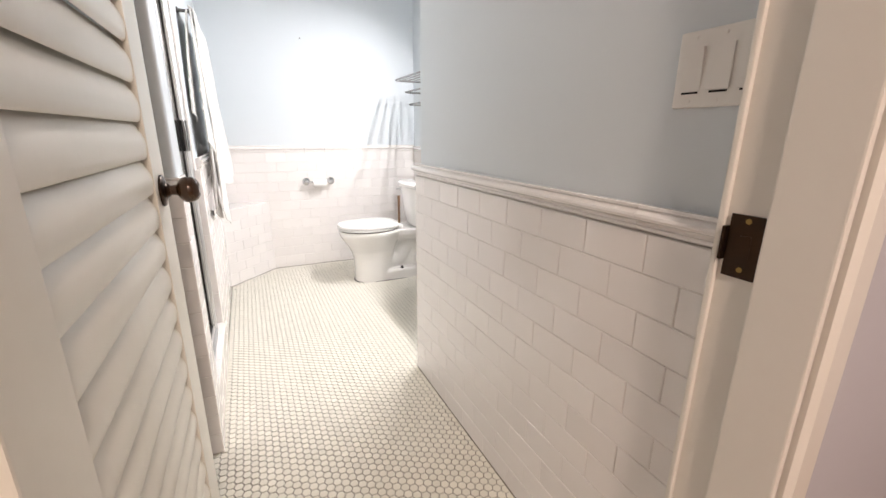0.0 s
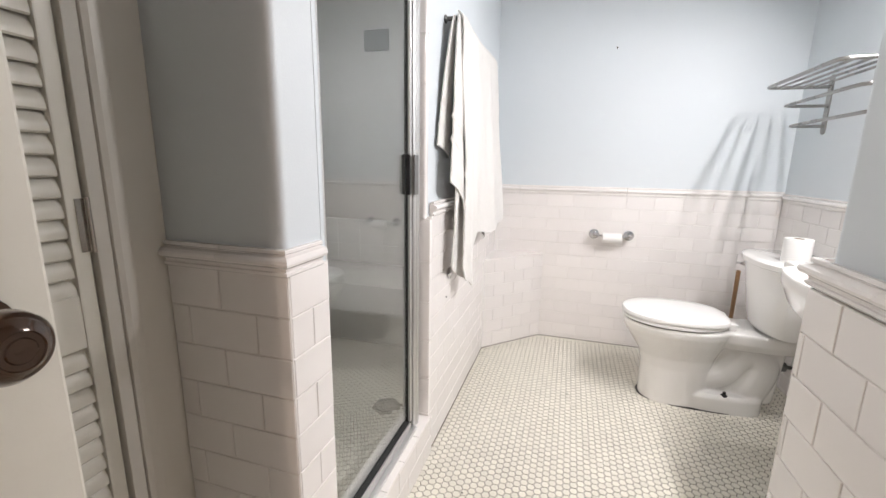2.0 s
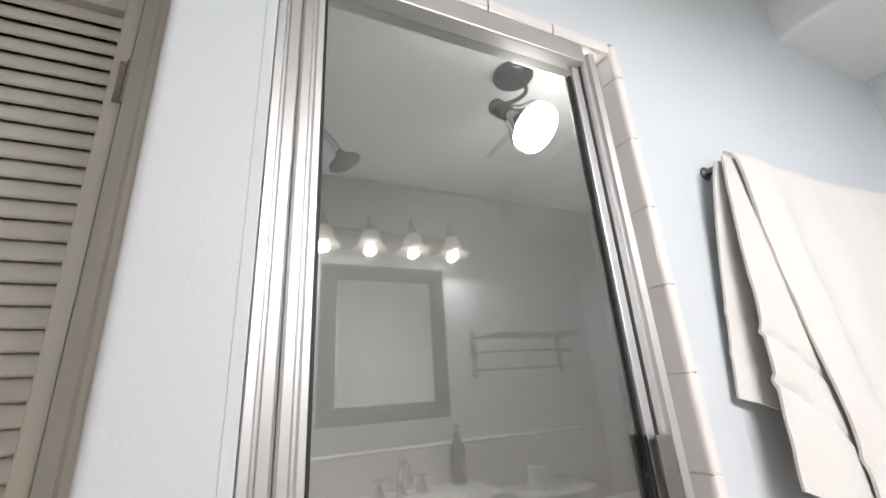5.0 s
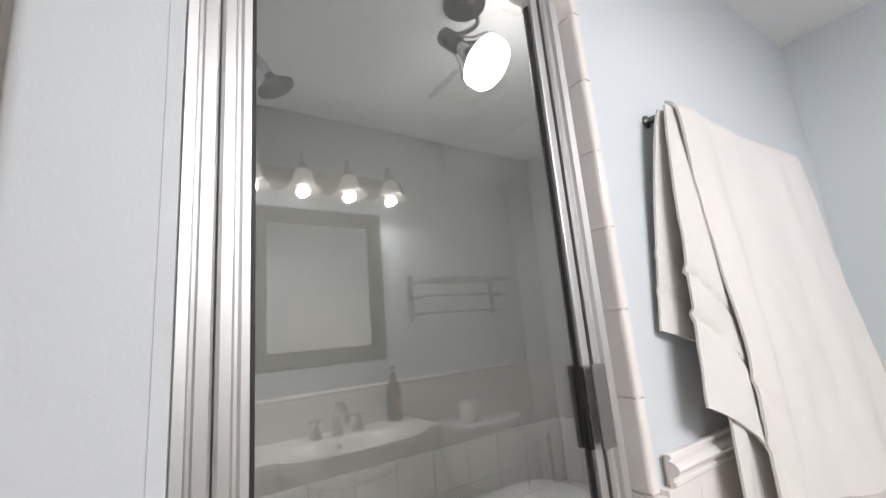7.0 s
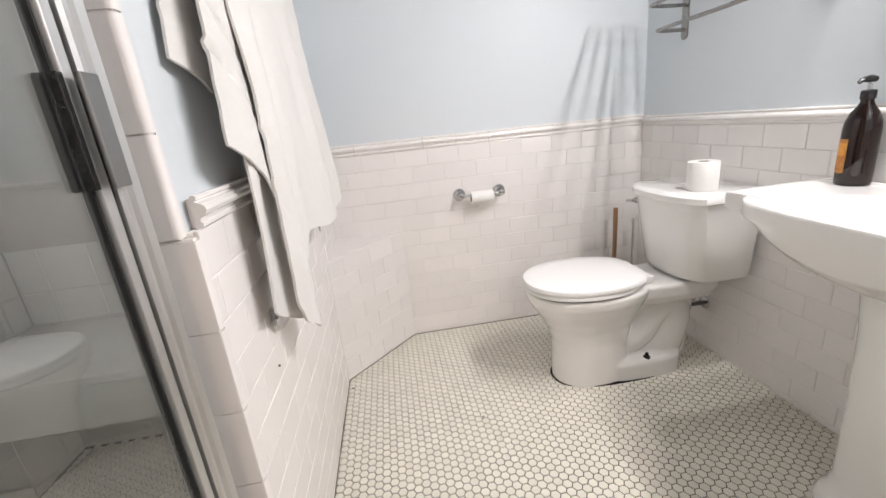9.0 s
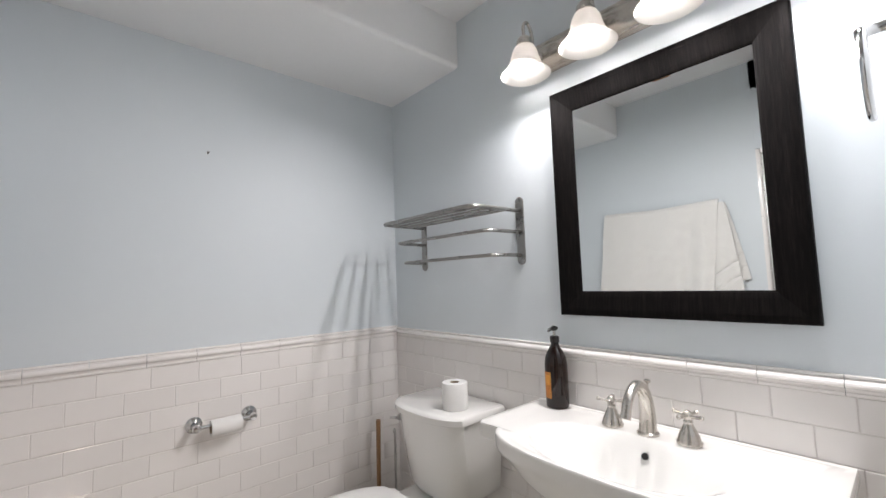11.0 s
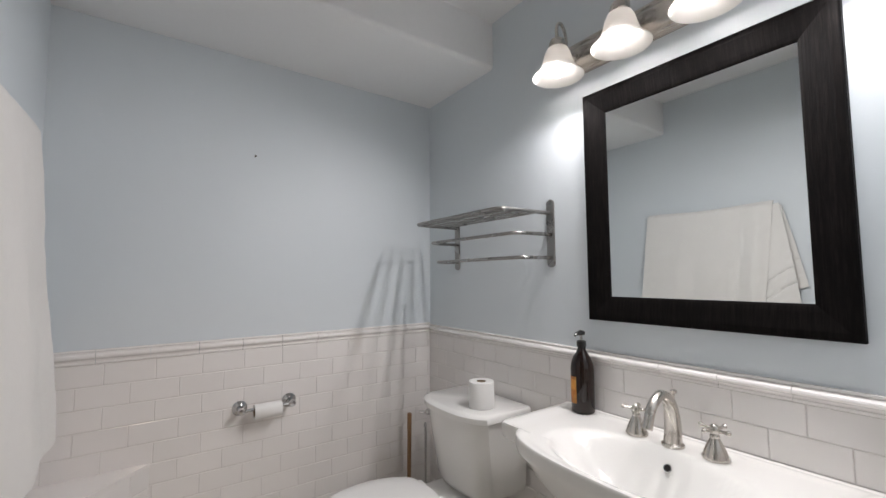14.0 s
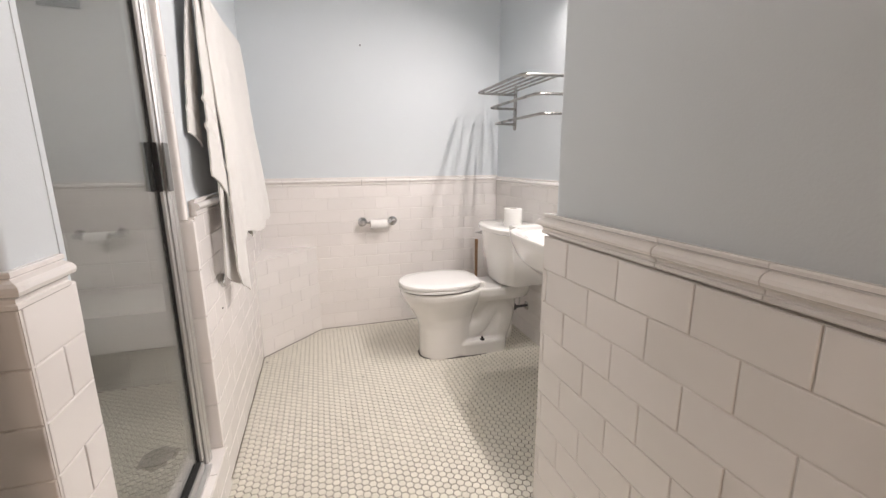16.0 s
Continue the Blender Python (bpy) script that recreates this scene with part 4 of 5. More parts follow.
part("pump_head", tube([(BX + 0.012, BY, SZ + 0.262), (BX - 0.004, BY, SZ + 0.264), (BX - 0.028, BY, SZ + 0.262), (BX - 0.034, BY, SZ + 0.256)], [0.008, 0.0095, 0.0055, 0.0045], 12), BLACKPL, bot, "", True)


def label_patch(a0, a1, z0, z1, rad):
    return loft([[(BX + rad * math.cos(radians(a)), BY + rad * math.sin(radians(a)), SZ + z) for z in (z0, z1)] for a in [a0 + (a1 - a0) * i / 10 for i in range(11)]], closed=False, cap=False)


part("label", label_patch(105, 185, 0.030, 0.118, 0.0389), LABEL, bot, "orange and brown fruit label")
part("label_mark", label_patch(140, 178, 0.075, 0.108, 0.0392), mat("label_orange", (0.72, 0.33, 0.05), 0.4, grain=(90, 0.6, (0.55, 0.16, 0.02))), bot, "round orange shape")

# valve below the sink
sv = thing("sink_stop_valve", (2.25, 3.93, 0.47), "chrome stop valve with round handle under the sink", "valve")
part("escutcheon", lathe([(0.032, 0), (0.030, 0.004), (0.010, 0.009)], facing((XR - T - 0.0003, 3.926, 0.466), (-1, 0, 0)), 24), CHROME, sv, "", True)
part("stub", tube([(XR - T - 0.003, 3.926, 0.466), (2.205, 3.926, 0.466)], 0.008, 12), CHROME, sv, "", True)
hw = part("handwheel", lathe([(0.022, -0.004), (0.028, -0.004), (0.030, 0.0), (0.028, 0.004), (0.022, 0.004), (0.020, 0.0), (0.022, -0.004)], facing((2.198, 3.926, 0.466), (-1, 0.1, 0)), 24, cap=False), HINGEGREY, sv, "", True)
for q in range(3):
    a = radians(120 * q + 20)
    part("spoke", tube([(2.198, 3.926, 0.466), (2.198, 3.926 + 0.021 * math.cos(a), 0.466 + 0.021 * math.sin(a))], 0.003, 8), HINGEGREY, hw)
part("hose", tube(smooth_path([(2.222, 3.928, 0.472), (2.218, 3.945, 0.54), (2.205, 3.985, 0.60), (2.19, 4.0, 0.66)]), 0.0055, 8), HOSE, sv, "", True)

# ---- mirror ----
MX = XR - 0.0008
my0, my1, mz0, mz1, mw = 3.728, 4.418, 1.108, 1.912, 0.082
mir = thing("wall_mirror", (MX, (my0 + my1) / 2, mz0), "wall mirror in a wide black grained wood frame", "mirror")
prof = [(0.0, 0.0), (0.0, 0.020), (0.004, 0.024), (0.020, 0.024), (0.064, 0.016), (0.076, 0.013), (0.082, 0.010), (0.082, 0.0)]


def frame_side(c0, c1):
    """A mitred frame board between two outer corners, given as (y, z, inward y, inward z)."""
    return loft([[(MX - h, c[0] + c[2] * w, c[1] + c[3] * w) for w, h in prof] for c in (c0, c1)])


cs = [(my0, mz0, 1, 1), (my1, mz0, -1, 1), (my1, mz1, -1, -1), (my0, mz1, 1, -1)]
for i in range(4):
    part("frame_board", frame_side(cs[i], cs[(i + 1) % 4]), BLACKWOOD, mir)
part("mirror_glass", box((MX - 0.008, my0 + mw + 0.0002, mz0 + mw + 0.0002), (MX - 0.002, my1 - mw - 0.0002, mz1 - mw - 0.0002)), MIRROR, mir, "silvered mirror glass")

# ---- vanity light ----
van = thing("vanity_light", (XR, 4.01, 2.07), "brushed nickel vanity light bar, four lit frosted bell shades", "wall lamp")


def stadium(y0, y1, z0, z1, inset, x):
    r0 = (z1 - z0) / 2 - inset
    zc = (z0 + z1) / 2
    out = [(x, y1 - inset - r0 + r0 * math.cos(radians(a)), zc + r0 * math.sin(radians(a))) for a in range(-90, 91, 12)]
    out += [(x, y0 + inset + r0 + r0 * math.cos(radians(a)), zc + r0 * math.sin(radians(a))) for a in range(90, 271, 12)]
    return out


VY0, VY1, VZ0, VZ1 = 3.597, 4.600, 2.008, 2.136
part("back_plate", loft([stadium(VY0, VY1, VZ0, VZ1, i, XR - 0.0006 - d) for i, d in ((0, 0), (0, 0.006), (0.006, 0.010), (0.010, 0.010), (0.013, 0.014), (0.020, 0.014), (0.024, 0.020), (0.034, 0.024))]), NICKEL, van, "", True)
for y in VANITY_Y:
    LX = XR - 0.112
    armp = smooth_path([(XR - 0.02, y, 2.075), (XR - 0.055, y, 2.085), (XR - 0.065, y, 2.150), (XR - 0.088, y, 2.185), (LX, y, 2.166), (LX, y, 2.112)], 6)
    fit_ = part("arm", tube(armp, 0.0062, 12), NICKEL, van, "", True)
    part("arm_rose", lathe([(0.020, 0), (0.018, 0.006), (0.010, 0.012)], facing((XR - 0.024, y, 2.075), (-1, 0, 0)), 24), NICKEL, fit_, "", True)
    part("socket_cup", lathe([(0.008, 0.0), (0.022, -0.004), (0.027, -0.012), (0.027, -0.022), (0.030, -0.024), (0.030, -0.032), (0.026, -0.036), (0.008, -0.036)], Matrix.Translation((LX, y, 2.121)), 28), NICKEL, fit_, "", True)
    sh = part("shade", lathe([(0.027, 0.0), (0.036, -0.006), (0.045, -0.024), (0.051, -0.048), (0.059, -0.072), (0.074, -0.094), (0.088, -0.106), (0.0905, -0.109), (0.0885, -0.110), (0.072, -0.098), (0.0565, -0.075), (0.0485, -0.049), (0.0425, -0.026), (0.034, -0.009), (0.026, -0.003)], Matrix.Translation((LX, y, 2.087)), 40, cap=False), SHADE, van, "white frosted glass bell shade", True)
    part("bulb", lathe([(0.0005, -0.108), (0.012, -0.106), (0.022, -0.099), (0.028, -0.088), (0.030, -0.076), (0.028, -0.064), (0.020, -0.048), (0.013, -0.034), (0.012, -0.012)], Matrix.Translation((LX, y, 2.085)), 28), BULBGLOW, sh, "lit round bulb", True)

# ---- towel ring on the alcove's side wall ----
ring = thing("towel_ring", (1.93, YC, 1.63), "chrome towel ring on a flared post", "towel ring")
part("post", lathe([(0.026, 0.0), (0.025, 0.004), (0.016, 0.010), (0.0095, 0.020), (0.0085, 0.052), (0.011, 0.058), (0.012, 0.066), (0.008, 0.072), (0.001, 0.073)], facing((1.93, YC + 0.0005, 1.628), (0, 1, 0)), 24), CHROME, ring, "", True)
part("ring", tube([(1.93 + 0.072 * math.sin(radians(a)), YC + 0.062, 1.556 + 0.072 * math.cos(radians(a))) for a in range(0, 361, 10)], 0.0058, 10), CHROME, ring, "", True)

# ---- wall rack ----
rack = thing("towel_rack", (XR, 4.90, 1.43), "stainless steel wall towel rack with slatted shelf", "towel rack")
for y in (4.595, 5.205):
    bm = loft([[(XR - 0.0006 - d, y + (0.019 - i) * c, zz + (0.019 - i) * s) for c, s, zz in
               [(math.cos(radians(a)), math.sin(radians(a)), 1.546) for a in range(0, 181, 15)] + [(math.cos(radians(a)), math.sin(radians(a)), 1.314) for a in range(180, 361, 15)]] for i, d in ((0, 0), (0, 0.004), (0.0015, 0.0055))])
    part("wall_plate", bm, STEEL, rack, "", True)


def rack_loop(z, depth, rad, name):
    x = XR - depth
    pts = [(XR - 0.004, 4.597, z), (XR - depth * 0.35, 4.600, z), (x + 0.040, 4.608, z), (x + 0.010, 4.622, z), (x, 4.660, z), (x, 4.90, z), (x, 5.140, z), (x + 0.010, 5.178, z), (x + 0.040, 5.192, z), (XR - depth * 0.35, 5.200, z), (XR - 0.004, 5.203, z)]
    return part(name, tube(smooth_path(pts, 4), rad, 12), STEEL, rack, "", True)


rack_loop(1.510, 0.262, 0.0078, "shelf_loop")
rack_loop(1.425, 0.182, 0.0072, "towel_bar")
rack_loop(1.333, 0.150, 0.0072, "towel_bar")
for d, e in ((0.214, 0.018), (0.166, 0.018), (0.118, 0.018), (0.070, 0.012)):
    y0 = 4.598 + (d - 0.07) * 0.06
    part("shelf_rod", tube([(XR - d, y0, 1.510), (XR - d, 9.80 - y0, 1.510)], 0.0052, 10), STEEL, rack, "", True)

# ---- ceiling vent and fan ----
vent = thing("ceiling_vent", (1.018, 4.523, ZC), "varnished oak ceiling register with slotted openings", "vent")
VX0, VX1, VYa, VYb = 0.864, 1.172, 4.470, 4.576
zt = ZC - 0.0005


def sloped(x0, x1, y0, y1):
    return loft([[(x0, y0, zt), (x1, y0, zt), (x1, y1, zt), (x0, y1, zt)], [(x0, y0, zt - 0.004), (x1, y0, zt - 0.004), (x1, y1, zt - 0.004), (x0, y1, zt - 0.004)],
                 [(x0 + 0.008, y0 + 0.010, zt - 0.011), (x1 - 0.008, y0 + 0.010, zt - 0.011), (x1 - 0.008, y1 - 0.010, zt - 0.011), (x0 + 0.008, y1 - 0.010, zt - 0.011)]])


vb = part("board", sloped(VX0, VX1, VYa, VYb), OAKVENT, vent)
for half in (0, 1):
    for i in range(7):
        x = VX0 + 0.040 + half * 0.133 + i * 0.0155
        part("slot", box((x, VYa + 0.026, zt - 0.0122), (x + 0.0085, VYb - 0.026, zt - 0.0112)), DARK, vb)
for x in (VX0 + 0.017, VX1 - 0.017):
    part("screw", lathe([(0.004, 0), (0.004, -0.0012), (0.001, -0.0018)], Matrix.Translation((x, (VYa + VYb) / 2, zt - 0.011)), 10), DARK, vb)
fan = thing("exhaust_fan", (1.665, 4.68, ZC), "white and beige plastic exhaust fan cover on the ceiling", "fan")
fx0, fx1, fy0, fy1 = 1.490, 1.774, 4.478, 4.795
body = part("housing", loft([[(fx0 + 0.012, fy0 + 0.045, zt), (fx1, fy0 + 0.045, zt), (fx1, fy1 + 0.035, zt), (fx0 + 0.012, fy1 + 0.035, zt)], [(fx0, fy0, zt - 0.048), (fx1, fy0, zt - 0.048), (fx1, fy1, zt - 0.034), (fx0, fy1, zt - 0.034)],
                             [(fx0 + 0.006, fy0 + 0.006, zt - 0.054), (fx1 - 0.006, fy0 + 0.006, zt - 0.054), (fx1 - 0.006, fy1 - 0.006, zt - 0.039), (fx0 + 0.006, fy1 - 0.006, zt - 0.039)]]), FANWHITE, fan)
for i in range(4):
    x0 = fx0 + 0.012 + i * 0.066
    part("opening", box((x0, fy0 + 0.012, zt - 0.0555), (x0 + 0.059, fy0 + 0.044, zt - 0.0525)), DARK, body)
for x0 in (fx0 + 0.012, fx0 + 0.178):
    part("mesh_panel", loft([[(x0, fy0 + 0.065, zt - 0.0525), (x0 + 0.094, fy0 + 0.065, zt - 0.0525), (x0 + 0.094, fy1 - 0.014, zt - 0.0405), (x0, fy1 - 0.014, zt - 0.0405)],
                             [(x0, fy0 + 0.065, zt - 0.0540), (x0 + 0.094, fy0 + 0.065, zt - 0.0540), (x0 + 0.094, fy1 - 0.014, zt - 0.0420), (x0, fy1 - 0.014, zt - 0.0420)]]), BEIGE, body, "beige mesh strip")

# nail in the back wall
nail = thing("wall_nail", (1.343, YB, 1.797), "small dark nail in the painted wall", "nail")
part("shank", tube([(1.343, YB + 0.005, 1.797), (1.343, YB - 0.012, 1.801)], 0.0022, 8), HINGEGREY, nail)
part("head", lathe([(0.005, 0), (0.005, 0.0016), (0.001, 0.002)], facing((1.343, YB - 0.011, 1.801), (0, -1, 0.2)), 10), HINGEGREY, nail)

# ---- towel on its bar ----
BXX, BZ = XP + 0.050, 1.650
bar = thing("towel_bar", (XL, 4.70, BZ), "dark metal towel bar on the wall under the towel", "towel bar")
for y in (4.312, 5.015):
    part("bracket", lathe([(0.015, 0), (0.015, 0.004), (0.008, 0.008), (0.0075, 0.042), (0.010, 0.045), (0.010, 0.056), (0.001, 0.058)], facing((XP + 0.0005, y, BZ), (1, 0, 0)), 18), HINGEGREY, bar, "", True)
part("rod", tube([(BXX, 4.312, BZ), (BXX, 5.015, BZ)], 0.006, 12), HINGEGREY, bar, "", True)


def cloth(fn, nu, nv, thick=0.004):
    """A sheet of cloth from a function of (u, v), with thickness."""
    bm = bmesh.new()
    rows = [[bm.verts.new(fn(i / nu, j / nv)) for i in range(nu + 1)] for j in range(nv + 1)]
    for a, b in zip(rows, rows[1:]):
        for i in range(nu):
            bm.faces.new((a[i], a[i + 1], b[i + 1], b[i]))
    bm.normal_update()
    bmesh.ops.solidify(bm, geom=bm.faces[:], thickness=thick)
    return bm


def lerp(a, b, t):
    return a + (b - a) * t


def curve(t, *knots):
    """Straight pieces through (t, value) knots, softened."""
    for (t0, a), (t1, b) in zip(knots, knots[1:]):
        if t <= t1:
            k = (t - t0) / (t1 - t0)
            return lerp(a, b, k * k * (3 - 2 * k))
    return knots[-1][1]


def front_sheet(u, v):
    """Broad front fall: over the bar, wider at the foot, with one long hanging roll at the near edge."""
    y = lerp(lerp(4.312, 4.366, min(1, v * 1.8)), lerp(5.020, 5.085, v), u)
    low = curve(u, (0, 0.700), (0.04, 0.640), (0.10, 0.610), (0.17, 0.632), (0.22, 0.740), (0.28, 0.825), (0.55, 0.800), (0.85, 0.825), (1.0, 0.850))
    top = BZ + 0.024 - 0.012 * math.sin(math.pi * u) ** 2
    z = lerp(top, low, v)
    x = BXX + 0.014 * min(1, v / 0.02) + 0.014 * v
    x += 0.030 * math.exp(-((u - 0.09) / 0.065) ** 2) * (0.25 + 0.9 * v)
    x -= 0.014 * math.exp(-((u - 0.215) / 0.035) ** 2) * v
    x += 0.012 * v * math.sin(6.0 * u + 4.2) + 0.004 * v * math.sin(19 * u + 3 * v)
    x += 0.010 * noise.noise(Vector((y * 9, z * 2.2, 0.3))) * min(1, v * 6) + 0.0025 * noise.noise(Vector((y * 24, z * 18, 1.3)))
    x += 0.050 * v * u ** 1.5
    for b in (0.60, 0.72):
        x -= 0.0055 * math.exp(-((v - b - 0.25 * u) / 0.010) ** 2) * max(0.0, 1 - u / 0.28)
    if v == 0:
        x = BXX - 0.004
    return (x, y, z)


def fold_sheet(u, v):
    """Middle fold at the near end, cut off on a slant, with two hem bands."""
    y = lerp(lerp(4.290, 4.212, v ** 0.8), lerp(4.355, 4.405, v), u)
    low = lerp(1.062, 0.945, u ** 1.2)
    z = lerp(BZ + 0.008, low, v)
    x = BXX + 0.004 + 0.010 * v + 0.012 * math.sin(math.pi * u) * v - 0.006 * (1 - u) * v
    for b in (0.62, 0.76):
        x -= 0.0095 * math.exp(-((v - b - 0.05 * (u - 0.5)) / 0.009) ** 2)
    x += 0.004 * noise.noise(Vector((y * 12, z * 6, 2.3))) + 0.002 * noise.noise(Vector((y * 30, z * 24, 4.3)))
    return (x, y, z)


def back_sheet(u, v):
    """Short layer next to the wall."""
    y = lerp(lerp(4.285, 4.192, v ** 0.9), lerp(4.325, 4.332, v), u)
    low = lerp(1.196, 1.158, u)
    z = lerp(BZ + 0.004, low, v)
    x = BXX - 0.010 - 0.028 * v ** 0.6 + 0.008 * math.sin(math.pi * u) * v + 0.003 * noise.noise(Vector((y * 12, z * 6, 5.3)))
    for b in (0.68, 0.84):
        x -= 0.003 * math.exp(-((v - b) / 0.015) ** 2)
    return (x, y, z)


def inner_sheet(u, v):
    """Hanging tail behind the front fall."""
    y = lerp(lerp(4.285, 4.262, v), lerp(4.420, 4.430, v), u)
    low = lerp(0.735, 0.640, u)
    z = lerp(1.20, low, v)
    x = XL + 0.036 + 0.014 * math.sin(4 * u + 2 * v + 0.5) + 0.005 * noise.noise(Vector((y * 14, z * 6, 7.3))) + 0.012 * u
    return (x, y, z)


def tail_sheet(u, v):
    """Corner of the rear half, showing under the front."""
    y = lerp(4.90, 4.985, u) + 0.012 * v
    z = lerp(1.10, lerp(0.745, 0.790, u), v)
    x = XL + 0.030 + 0.012 * math.sin(8 * u + v)
    return (x, y, z)


towel = thing("bath_towel", (BXX, 4.70, 0.60), "large white terry towel hanging in folds over the bar", "towel")
part("front_fall", cloth(front_sheet, 70, 80, 0.006), TOWEL, towel, "", True)
part("side_fold", cloth(fold_sheet, 16, 70, 0.005), TOWEL, towel, "", True)
part("wall_layer", cloth(back_sheet, 12, 60, 0.005), TOWEL, towel, "", True)
part("inner_fold", cloth(inner_sheet, 16, 40, 0.005), TOWEL, towel, "", True)
part("rear_corner", cloth(tail_sheet, 12, 30, 0.005), TOWEL, towel, "", True)
clip = thing("robe_hook", (XL + 0.01, 4.350, 0.680), "small square chrome hook on the tiled wall", "hook")
part("plate", loft([[(XL + 0.0075 + d, 4.348 + k * 0.026 * c, 0.682 + k * 0.026 * s) for c, s in ((1, 0.15), (0.05, 1), (-1, -0.1), (-0.1, -1))] for d, k in ((0, 1), (0.010, 1), (0.014, 0.8))]), CHROME, clip)
part("screw", lathe([(0.003, 0), (0.003, 0.003), (0.001, 0.004)], facing((XL + 0.0075, 4.318, 0.585), (1, 0, 0)), 8), HINGEGREY, clip)

specks = tagged(part("floor_specks", absorb(absorb(lathe([(0.005, 0.0003), (0.004, 0.0014), (0.001, 0.0018)], Matrix.Translation((1.205, 4.74, 0)), 7), lathe([(0.004, 0.0003), (0.003, 0.0012), (0.001, 0.0016)], Matrix.Translation((0.86, 3.95, 0)), 6)),
               lathe([(0.006, 0.0003), (0.004, 0.0012), (0.001, 0.0016)], Matrix.Translation((0.70, 5.06, 0)), 7)), DARK), "tiny dark specks of dirt on the tiled floor", "dirt", "", "stuff")

# ---- dirty joint between floor and walls ----


def floor_joint(a, b):
    """A low strip of old grout along the foot of a wall, the room to the left of a to b."""
    a, b = Vector((*a, 0)), Vector((*b, 0))
    d = (b - a).normalized()
    side = Vector((-d.y, d.x, 0))
    n = max(2, int((b - a).length / 0.03))
    rings = []
    for i in range(n + 1):
        p = a.lerp(b, i / n)
        w = T + 0.0028 + 0.0012 * noise.noise(p * 23)
        rings.append([p + side * 0.001, p + side * w, p + side * (w - 0.001) + Vector((0, 0, 0.0030)), p + side * 0.001 + Vector((0, 0, 0.0030))])
    part("joint", loft(rings), HGROUT, floor, "dark dirty joint along the wall")


floor_joint((0.999, YB), (0.673, 5.128))
floor_joint((XR, YB), (1.000, YB))
floor_joint((XL, 5.128), (XL, 4.126))
floor_joint((XC, 2.24), (XC, YC))

# ---- tiles ----
cache = {}


def tile_mesh(w, h, d, material, name):
    """A glazed tile with softened front edges: lies in x and z, faces -y."""
    key = (round(w, 3), round(h, 3), round(d, 4), material.name, name)
    if key not in cache:
        b = min(0.0022, w * 0.2, h * 0.2)
        bm = loft([[(0, 0, 0), (w, 0, 0), (w, 0, h), (0, 0, h)], [(0, -d + 0.0016, 0), (w, -d + 0.0016, 0), (w, -d + 0.0016, h), (0, -d + 0.0016, h)],
                   [(b * 0.4, -d + 0.0004, b * 0.4), (w - b * 0.4, -d + 0.0004, b * 0.4), (w - b * 0.4, -d + 0.0004, h - b * 0.4), (b * 0.4, -d + 0.0004, h - b * 0.4)],
                   [(b, -d, b), (w - b, -d, b), (w - b, -d, h - b), (b, -d, h - b)]])
        bmesh.ops.recalc_face_normals(bm, faces=bm.faces)
        me = bpy.data.meshes.new(name)
        bm.to_mesh(me)
        bm.free()
        me.materials.append(material)
        cache[key] = me
    return cache[key]


def tile_wall(parent, a, b, z0, z1, row, length, first, material, grout, gap=0.0022, half=0.5, upright=None):
    """Tiles a wall from a to b on the plan, seen from the side where b lies to the right of a; first: where the top row's first joint falls.
    The bed is laid T thick less a joint, the tiles stand T off the wall."""
    a, b = Vector((*a, 0)), Vector((*b, 0))
    run = (b - a).length
    d = (b - a) / run
    turn = math.atan2(d.y, d.x)
    base = Matrix.Translation(a) @ Matrix.Rotation(turn, 4, "Z")
    bed = bmesh.new()
    box((0, -T + 0.0022, z0), (run, -0.0003, z1), bm=bed)
    bmesh.ops.transform(bed, matrix=base, verts=bed.verts)
    part("grout", bed, grout, parent)
    z, k = z1, 0
    while z > z0 + 0.004:
        zb = max(z - row, z0)
        off = (first + (half * length if k % 2 else 0)) % length
        edges = [0.0] + [off + i * length for i in range(int(run / length) + 2) if 0.004 < off + i * length < run - 0.004] + [run]
        for s0, s1 in zip(edges, edges[1:]):
            side = gap if upright is None else upright
            w, h = s1 - s0 - side, z - zb - gap
            if w < 0.003 or h < 0.003:
                continue
            ob = new("tile", tile_mesh(w, h, T - 0.0006, material, "tile"))
            ob.parent = parent
            ob.matrix_basis = base @ Matrix.Translation((s0 + side / 2, -0.0006 + random.uniform(-0.0003, 0.0003), zb + gap / 2)) @ Matrix.Rotation(random.uniform(-0.004, 0.004), 4, "Z") @ Matrix.Rotation(random.uniform(-0.003, 0.003), 4, "X")
        z, k = zb, k + 1


# wainscots
tile_wall(wall_corridor, (XC, YC + T), (XC, 2.234), 0.0, TOP - 0.0005, ROW, LEN, 0.095, TILE, GROUT, 0.0018)
tile_wall(wall_corridor, (XR, YC), (XC - T, YC), 0.0, TOP - 0.0005, ROW, LEN, 0.05, TILE, GROUT, 0.0018)
tile_wall(wall_right, (XR, YB), (XR, YC + T), 0.0, TOP + LIFT_R - 0.0005, ROW, LEN, 0.08, TILE, GROUT, 0.0020, upright=0.0012)
tile_wall(wall_back, (XL, YB), (XR - T, YB), 0.0, TOP + LIFT_B - 0.0005, ROW, LEN, 0.03, TILE, GROUT, 0.0022, upright=0.0008)
tile_wall(wall_left, (XL, 4.1255), (XL, YB - T), 0.0, TOP + LIFT_L - 0.0005, ROW, LEN, 0.10, TILE, WGROUT, 0.0009, upright=0.0005)
tile_wall(wall_stub, (0.427, YS), (XS + T, YS), 0.0, TOP - 0.0005, ROW, LEN, 0.12, TILE, GROUT, 0.0018)
tile_wall(wall_stub, (XS, YS), (XS, YS + SW - 0.0005), 0.0, TOP - 0.0005, ROW, 0.152, 0.152, TILE, GROUT, 0.0018, 0.42)
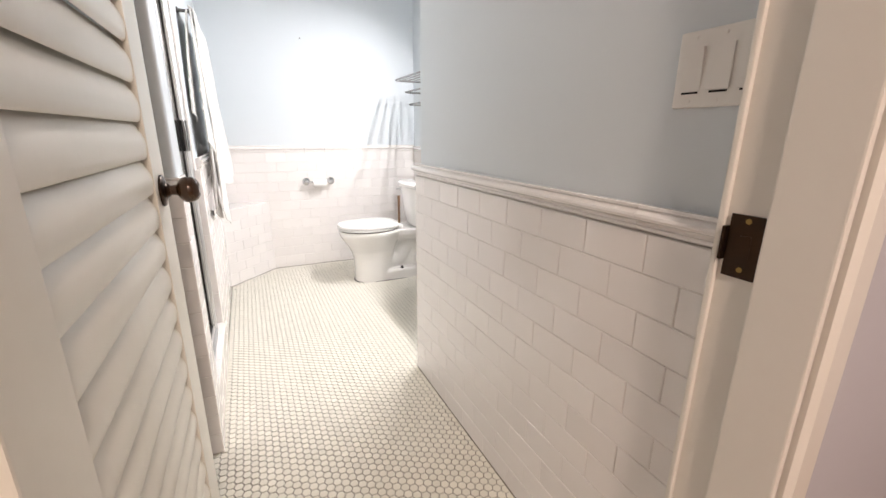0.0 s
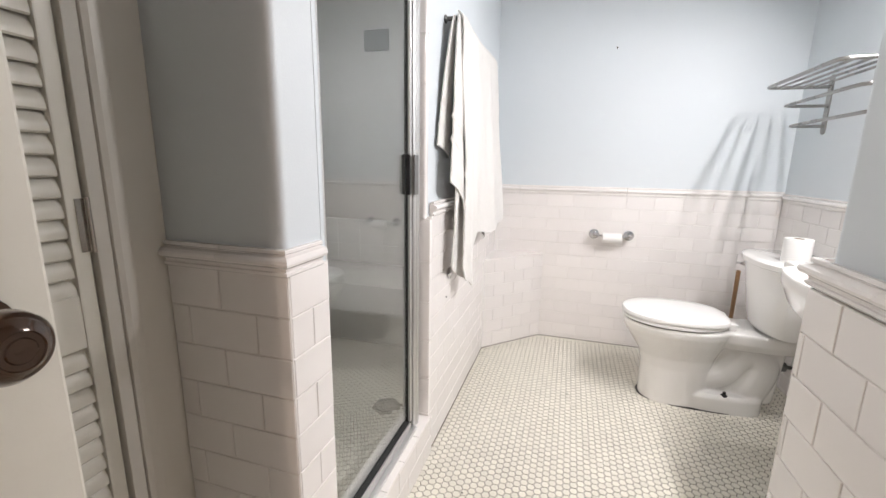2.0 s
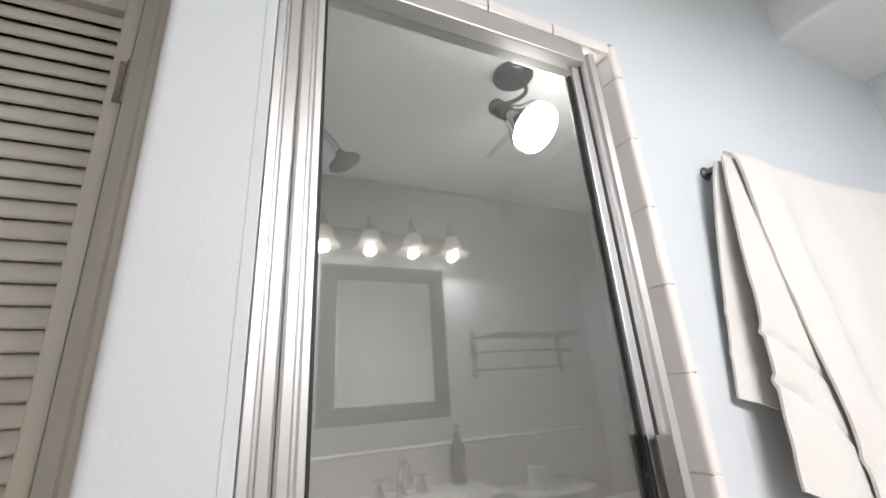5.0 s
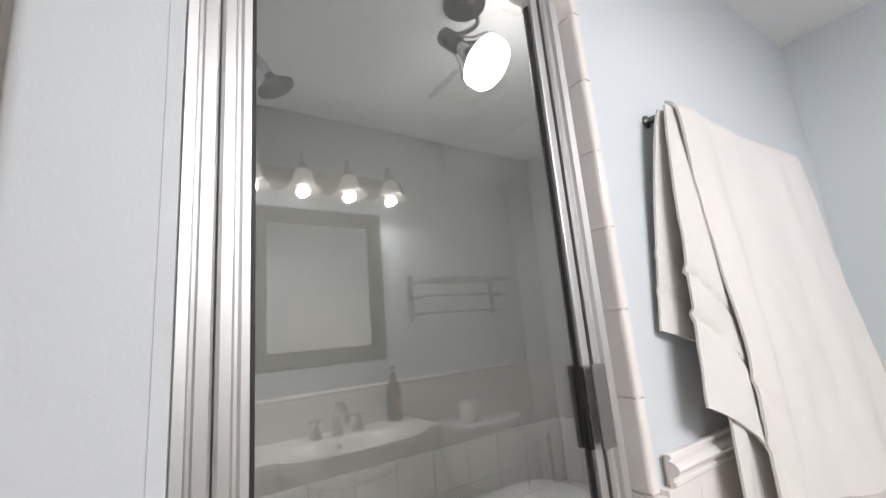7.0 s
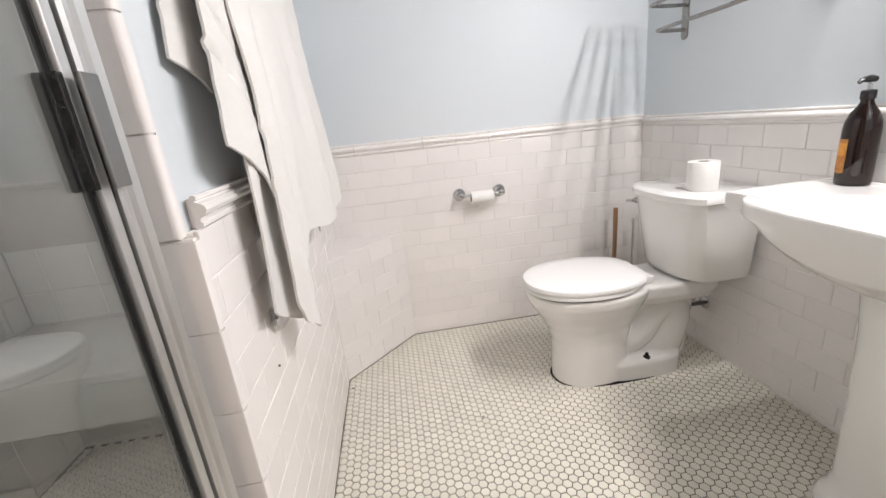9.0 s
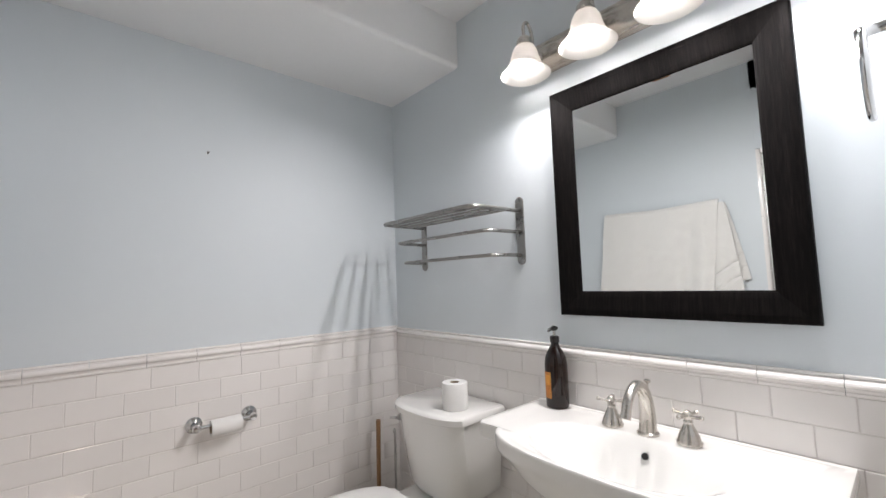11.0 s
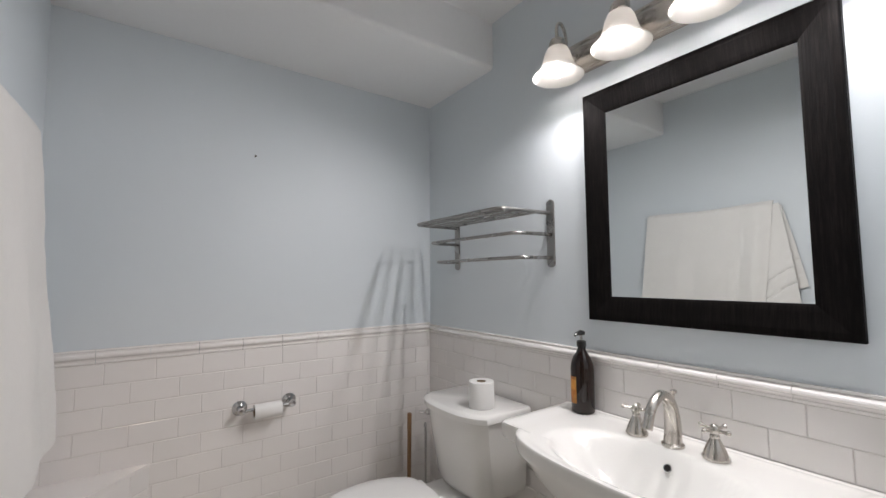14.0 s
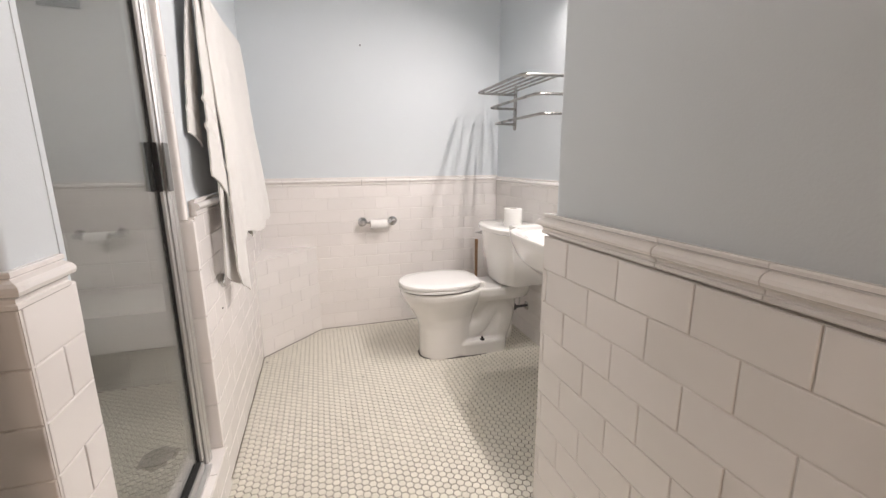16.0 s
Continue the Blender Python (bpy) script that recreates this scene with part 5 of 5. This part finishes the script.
# ledge
tile_wall(corner_ledge, ledge_poly[0], ledge_poly[1], 0.0, LEDGE - T, ROW, LEN, 0.08, TILE, WGROUT, 0.0009, upright=0.0005)
part("ledge_slab", prism([(XL + T, 5.128 - 0.004), (1.004 + 0.002, YB - T), (XL + T, YB - T)], LEDGE - T + 0.0005, LEDGE + 0.004), TILE, corner_ledge)
# shower
tile_wall(wall_shower_left, (SX - T, SY0), (SX - T, SY1), 0.0, SZ - 0.001, 0.152, 0.152, 0.07, STILE, SGROUT, 0.003, 0.0)
tile_wall(wall_shower_back, (SX, SY1 + T), (XL - 0.0905, SY1 + T), 0.0, SZ - 0.001, 0.152, 0.152, 0.10, STILE, SGROUT, 0.003, 0.0)
tile_wall(curb, (XL + 0.009, SY0 + 0.004), (XL + 0.009, 4.124), 0.0, 0.154, 0.0775, LEN, 0.05, TILE, WGROUT, 0.0018)
for i in range(5):
    y0 = SY0 + 0.004 + i * 0.1345
    part("curb_tile", box((XL - 0.005 - 0.055, y0, 0.1552), (XL + 0.016, y0 + 0.1325, 0.1615), 0.002), TILE, curb)

# hexagons on the floors: columns run along y
F = 0.0283
S = F / math.sqrt(3)


def hex_verts(x, y, z, grow):
    return [(x + (S + grow) * math.cos(radians(60 * i)), y + (S + grow) * math.sin(radians(60 * i)), z) for i in range(6)]


def hex_centres(x0, x1, y0, y1):
    c = 0
    x = x0
    while x < x1:
        y = y0 + (F / 2 if c % 2 else 0)
        while y < y1:
            yield x, y
            y += F
        x += 1.5 * S
        c += 1


def hex_geometry(places, z, verts, faces):
    for x, y in places:
        dz = random.uniform(-0.0003, 0.0003)
        i0 = len(verts)
        verts += hex_verts(x, y, z - 0.003, -0.0017) + hex_verts(x, y, z - 0.0008 + dz, -0.0017) + hex_verts(x, y, z + dz, -0.0027)
        for r0 in (0, 6):
            for i in range(6):
                j = (i + 1) % 6
                faces.append((i0 + r0 + i, i0 + r0 + j, i0 + r0 + 6 + j, i0 + r0 + 6 + i))
        faces.append(tuple(i0 + 12 + i for i in range(6)))


def in_room(x, y):
    if y < YS + 0.14:
        return 0.41 < x < XC + 0.012 and (y < YS + 0.012 or x > XS - 0.010)
    if y < YC + 0.02:
        return XL + 0.006 < x < XC + 0.012
    if not (XL - 0.010 < x < XR + 0.010 and y < YB + 0.010):
        return False
    return x - XL + 5.128 - y > -0.012


def hex_floor(parent, z, x0, x1, y0, y1, inside, near):
    """The stretch in near gets tiles of its own, the rest is joined."""
    one, rest = [], []
    for p in hex_centres(x0, x1, y0, y1):
        if inside(*p):
            (one if near and near[0] < p[0] < near[1] and near[2] < p[1] < near[3] and len(one) < 300 else rest).append(p)
    verts, faces = [], []
    hex_geometry(rest, z, verts, faces)
    me = bpy.data.meshes.new("hexagon_tiles")
    me.from_pydata(verts, [], faces)
    me.materials.append(HEX)
    ob = new("hexagon_tiles", me)
    ob.parent = parent
    tagged(ob, kind="stuff")
    if one:
        verts, faces = [], []
        hex_geometry([(0, 0)], 0, verts, faces)
        single = bpy.data.meshes.new("hexagon_tile")
        single.from_pydata(verts, [], faces)
        single.materials.append(HEX)
        for x, y in one:
            t = new("hexagon_tile", single)
            t.parent = parent
            t.location = (x, y, z + random.uniform(-0.0003, 0.0003))


def in_shower(x, y):
    return SX + 0.012 < x < XL - 0.125 and SY0 + 0.012 < y < SY1 - 0.012 and (x - 0.395) ** 2 + (y - 4.333) ** 2 > 0.064 ** 2


hex_floor(floor, 0.0, 0.40, 2.30, 2.10, 5.50, in_room, (1.02, 1.40, 4.02, 4.62))
hex_floor(shower_floor, 0.0165, SX, XL, SY0, SY1, in_shower, (0.30, 0.55, 3.60, 4.0))
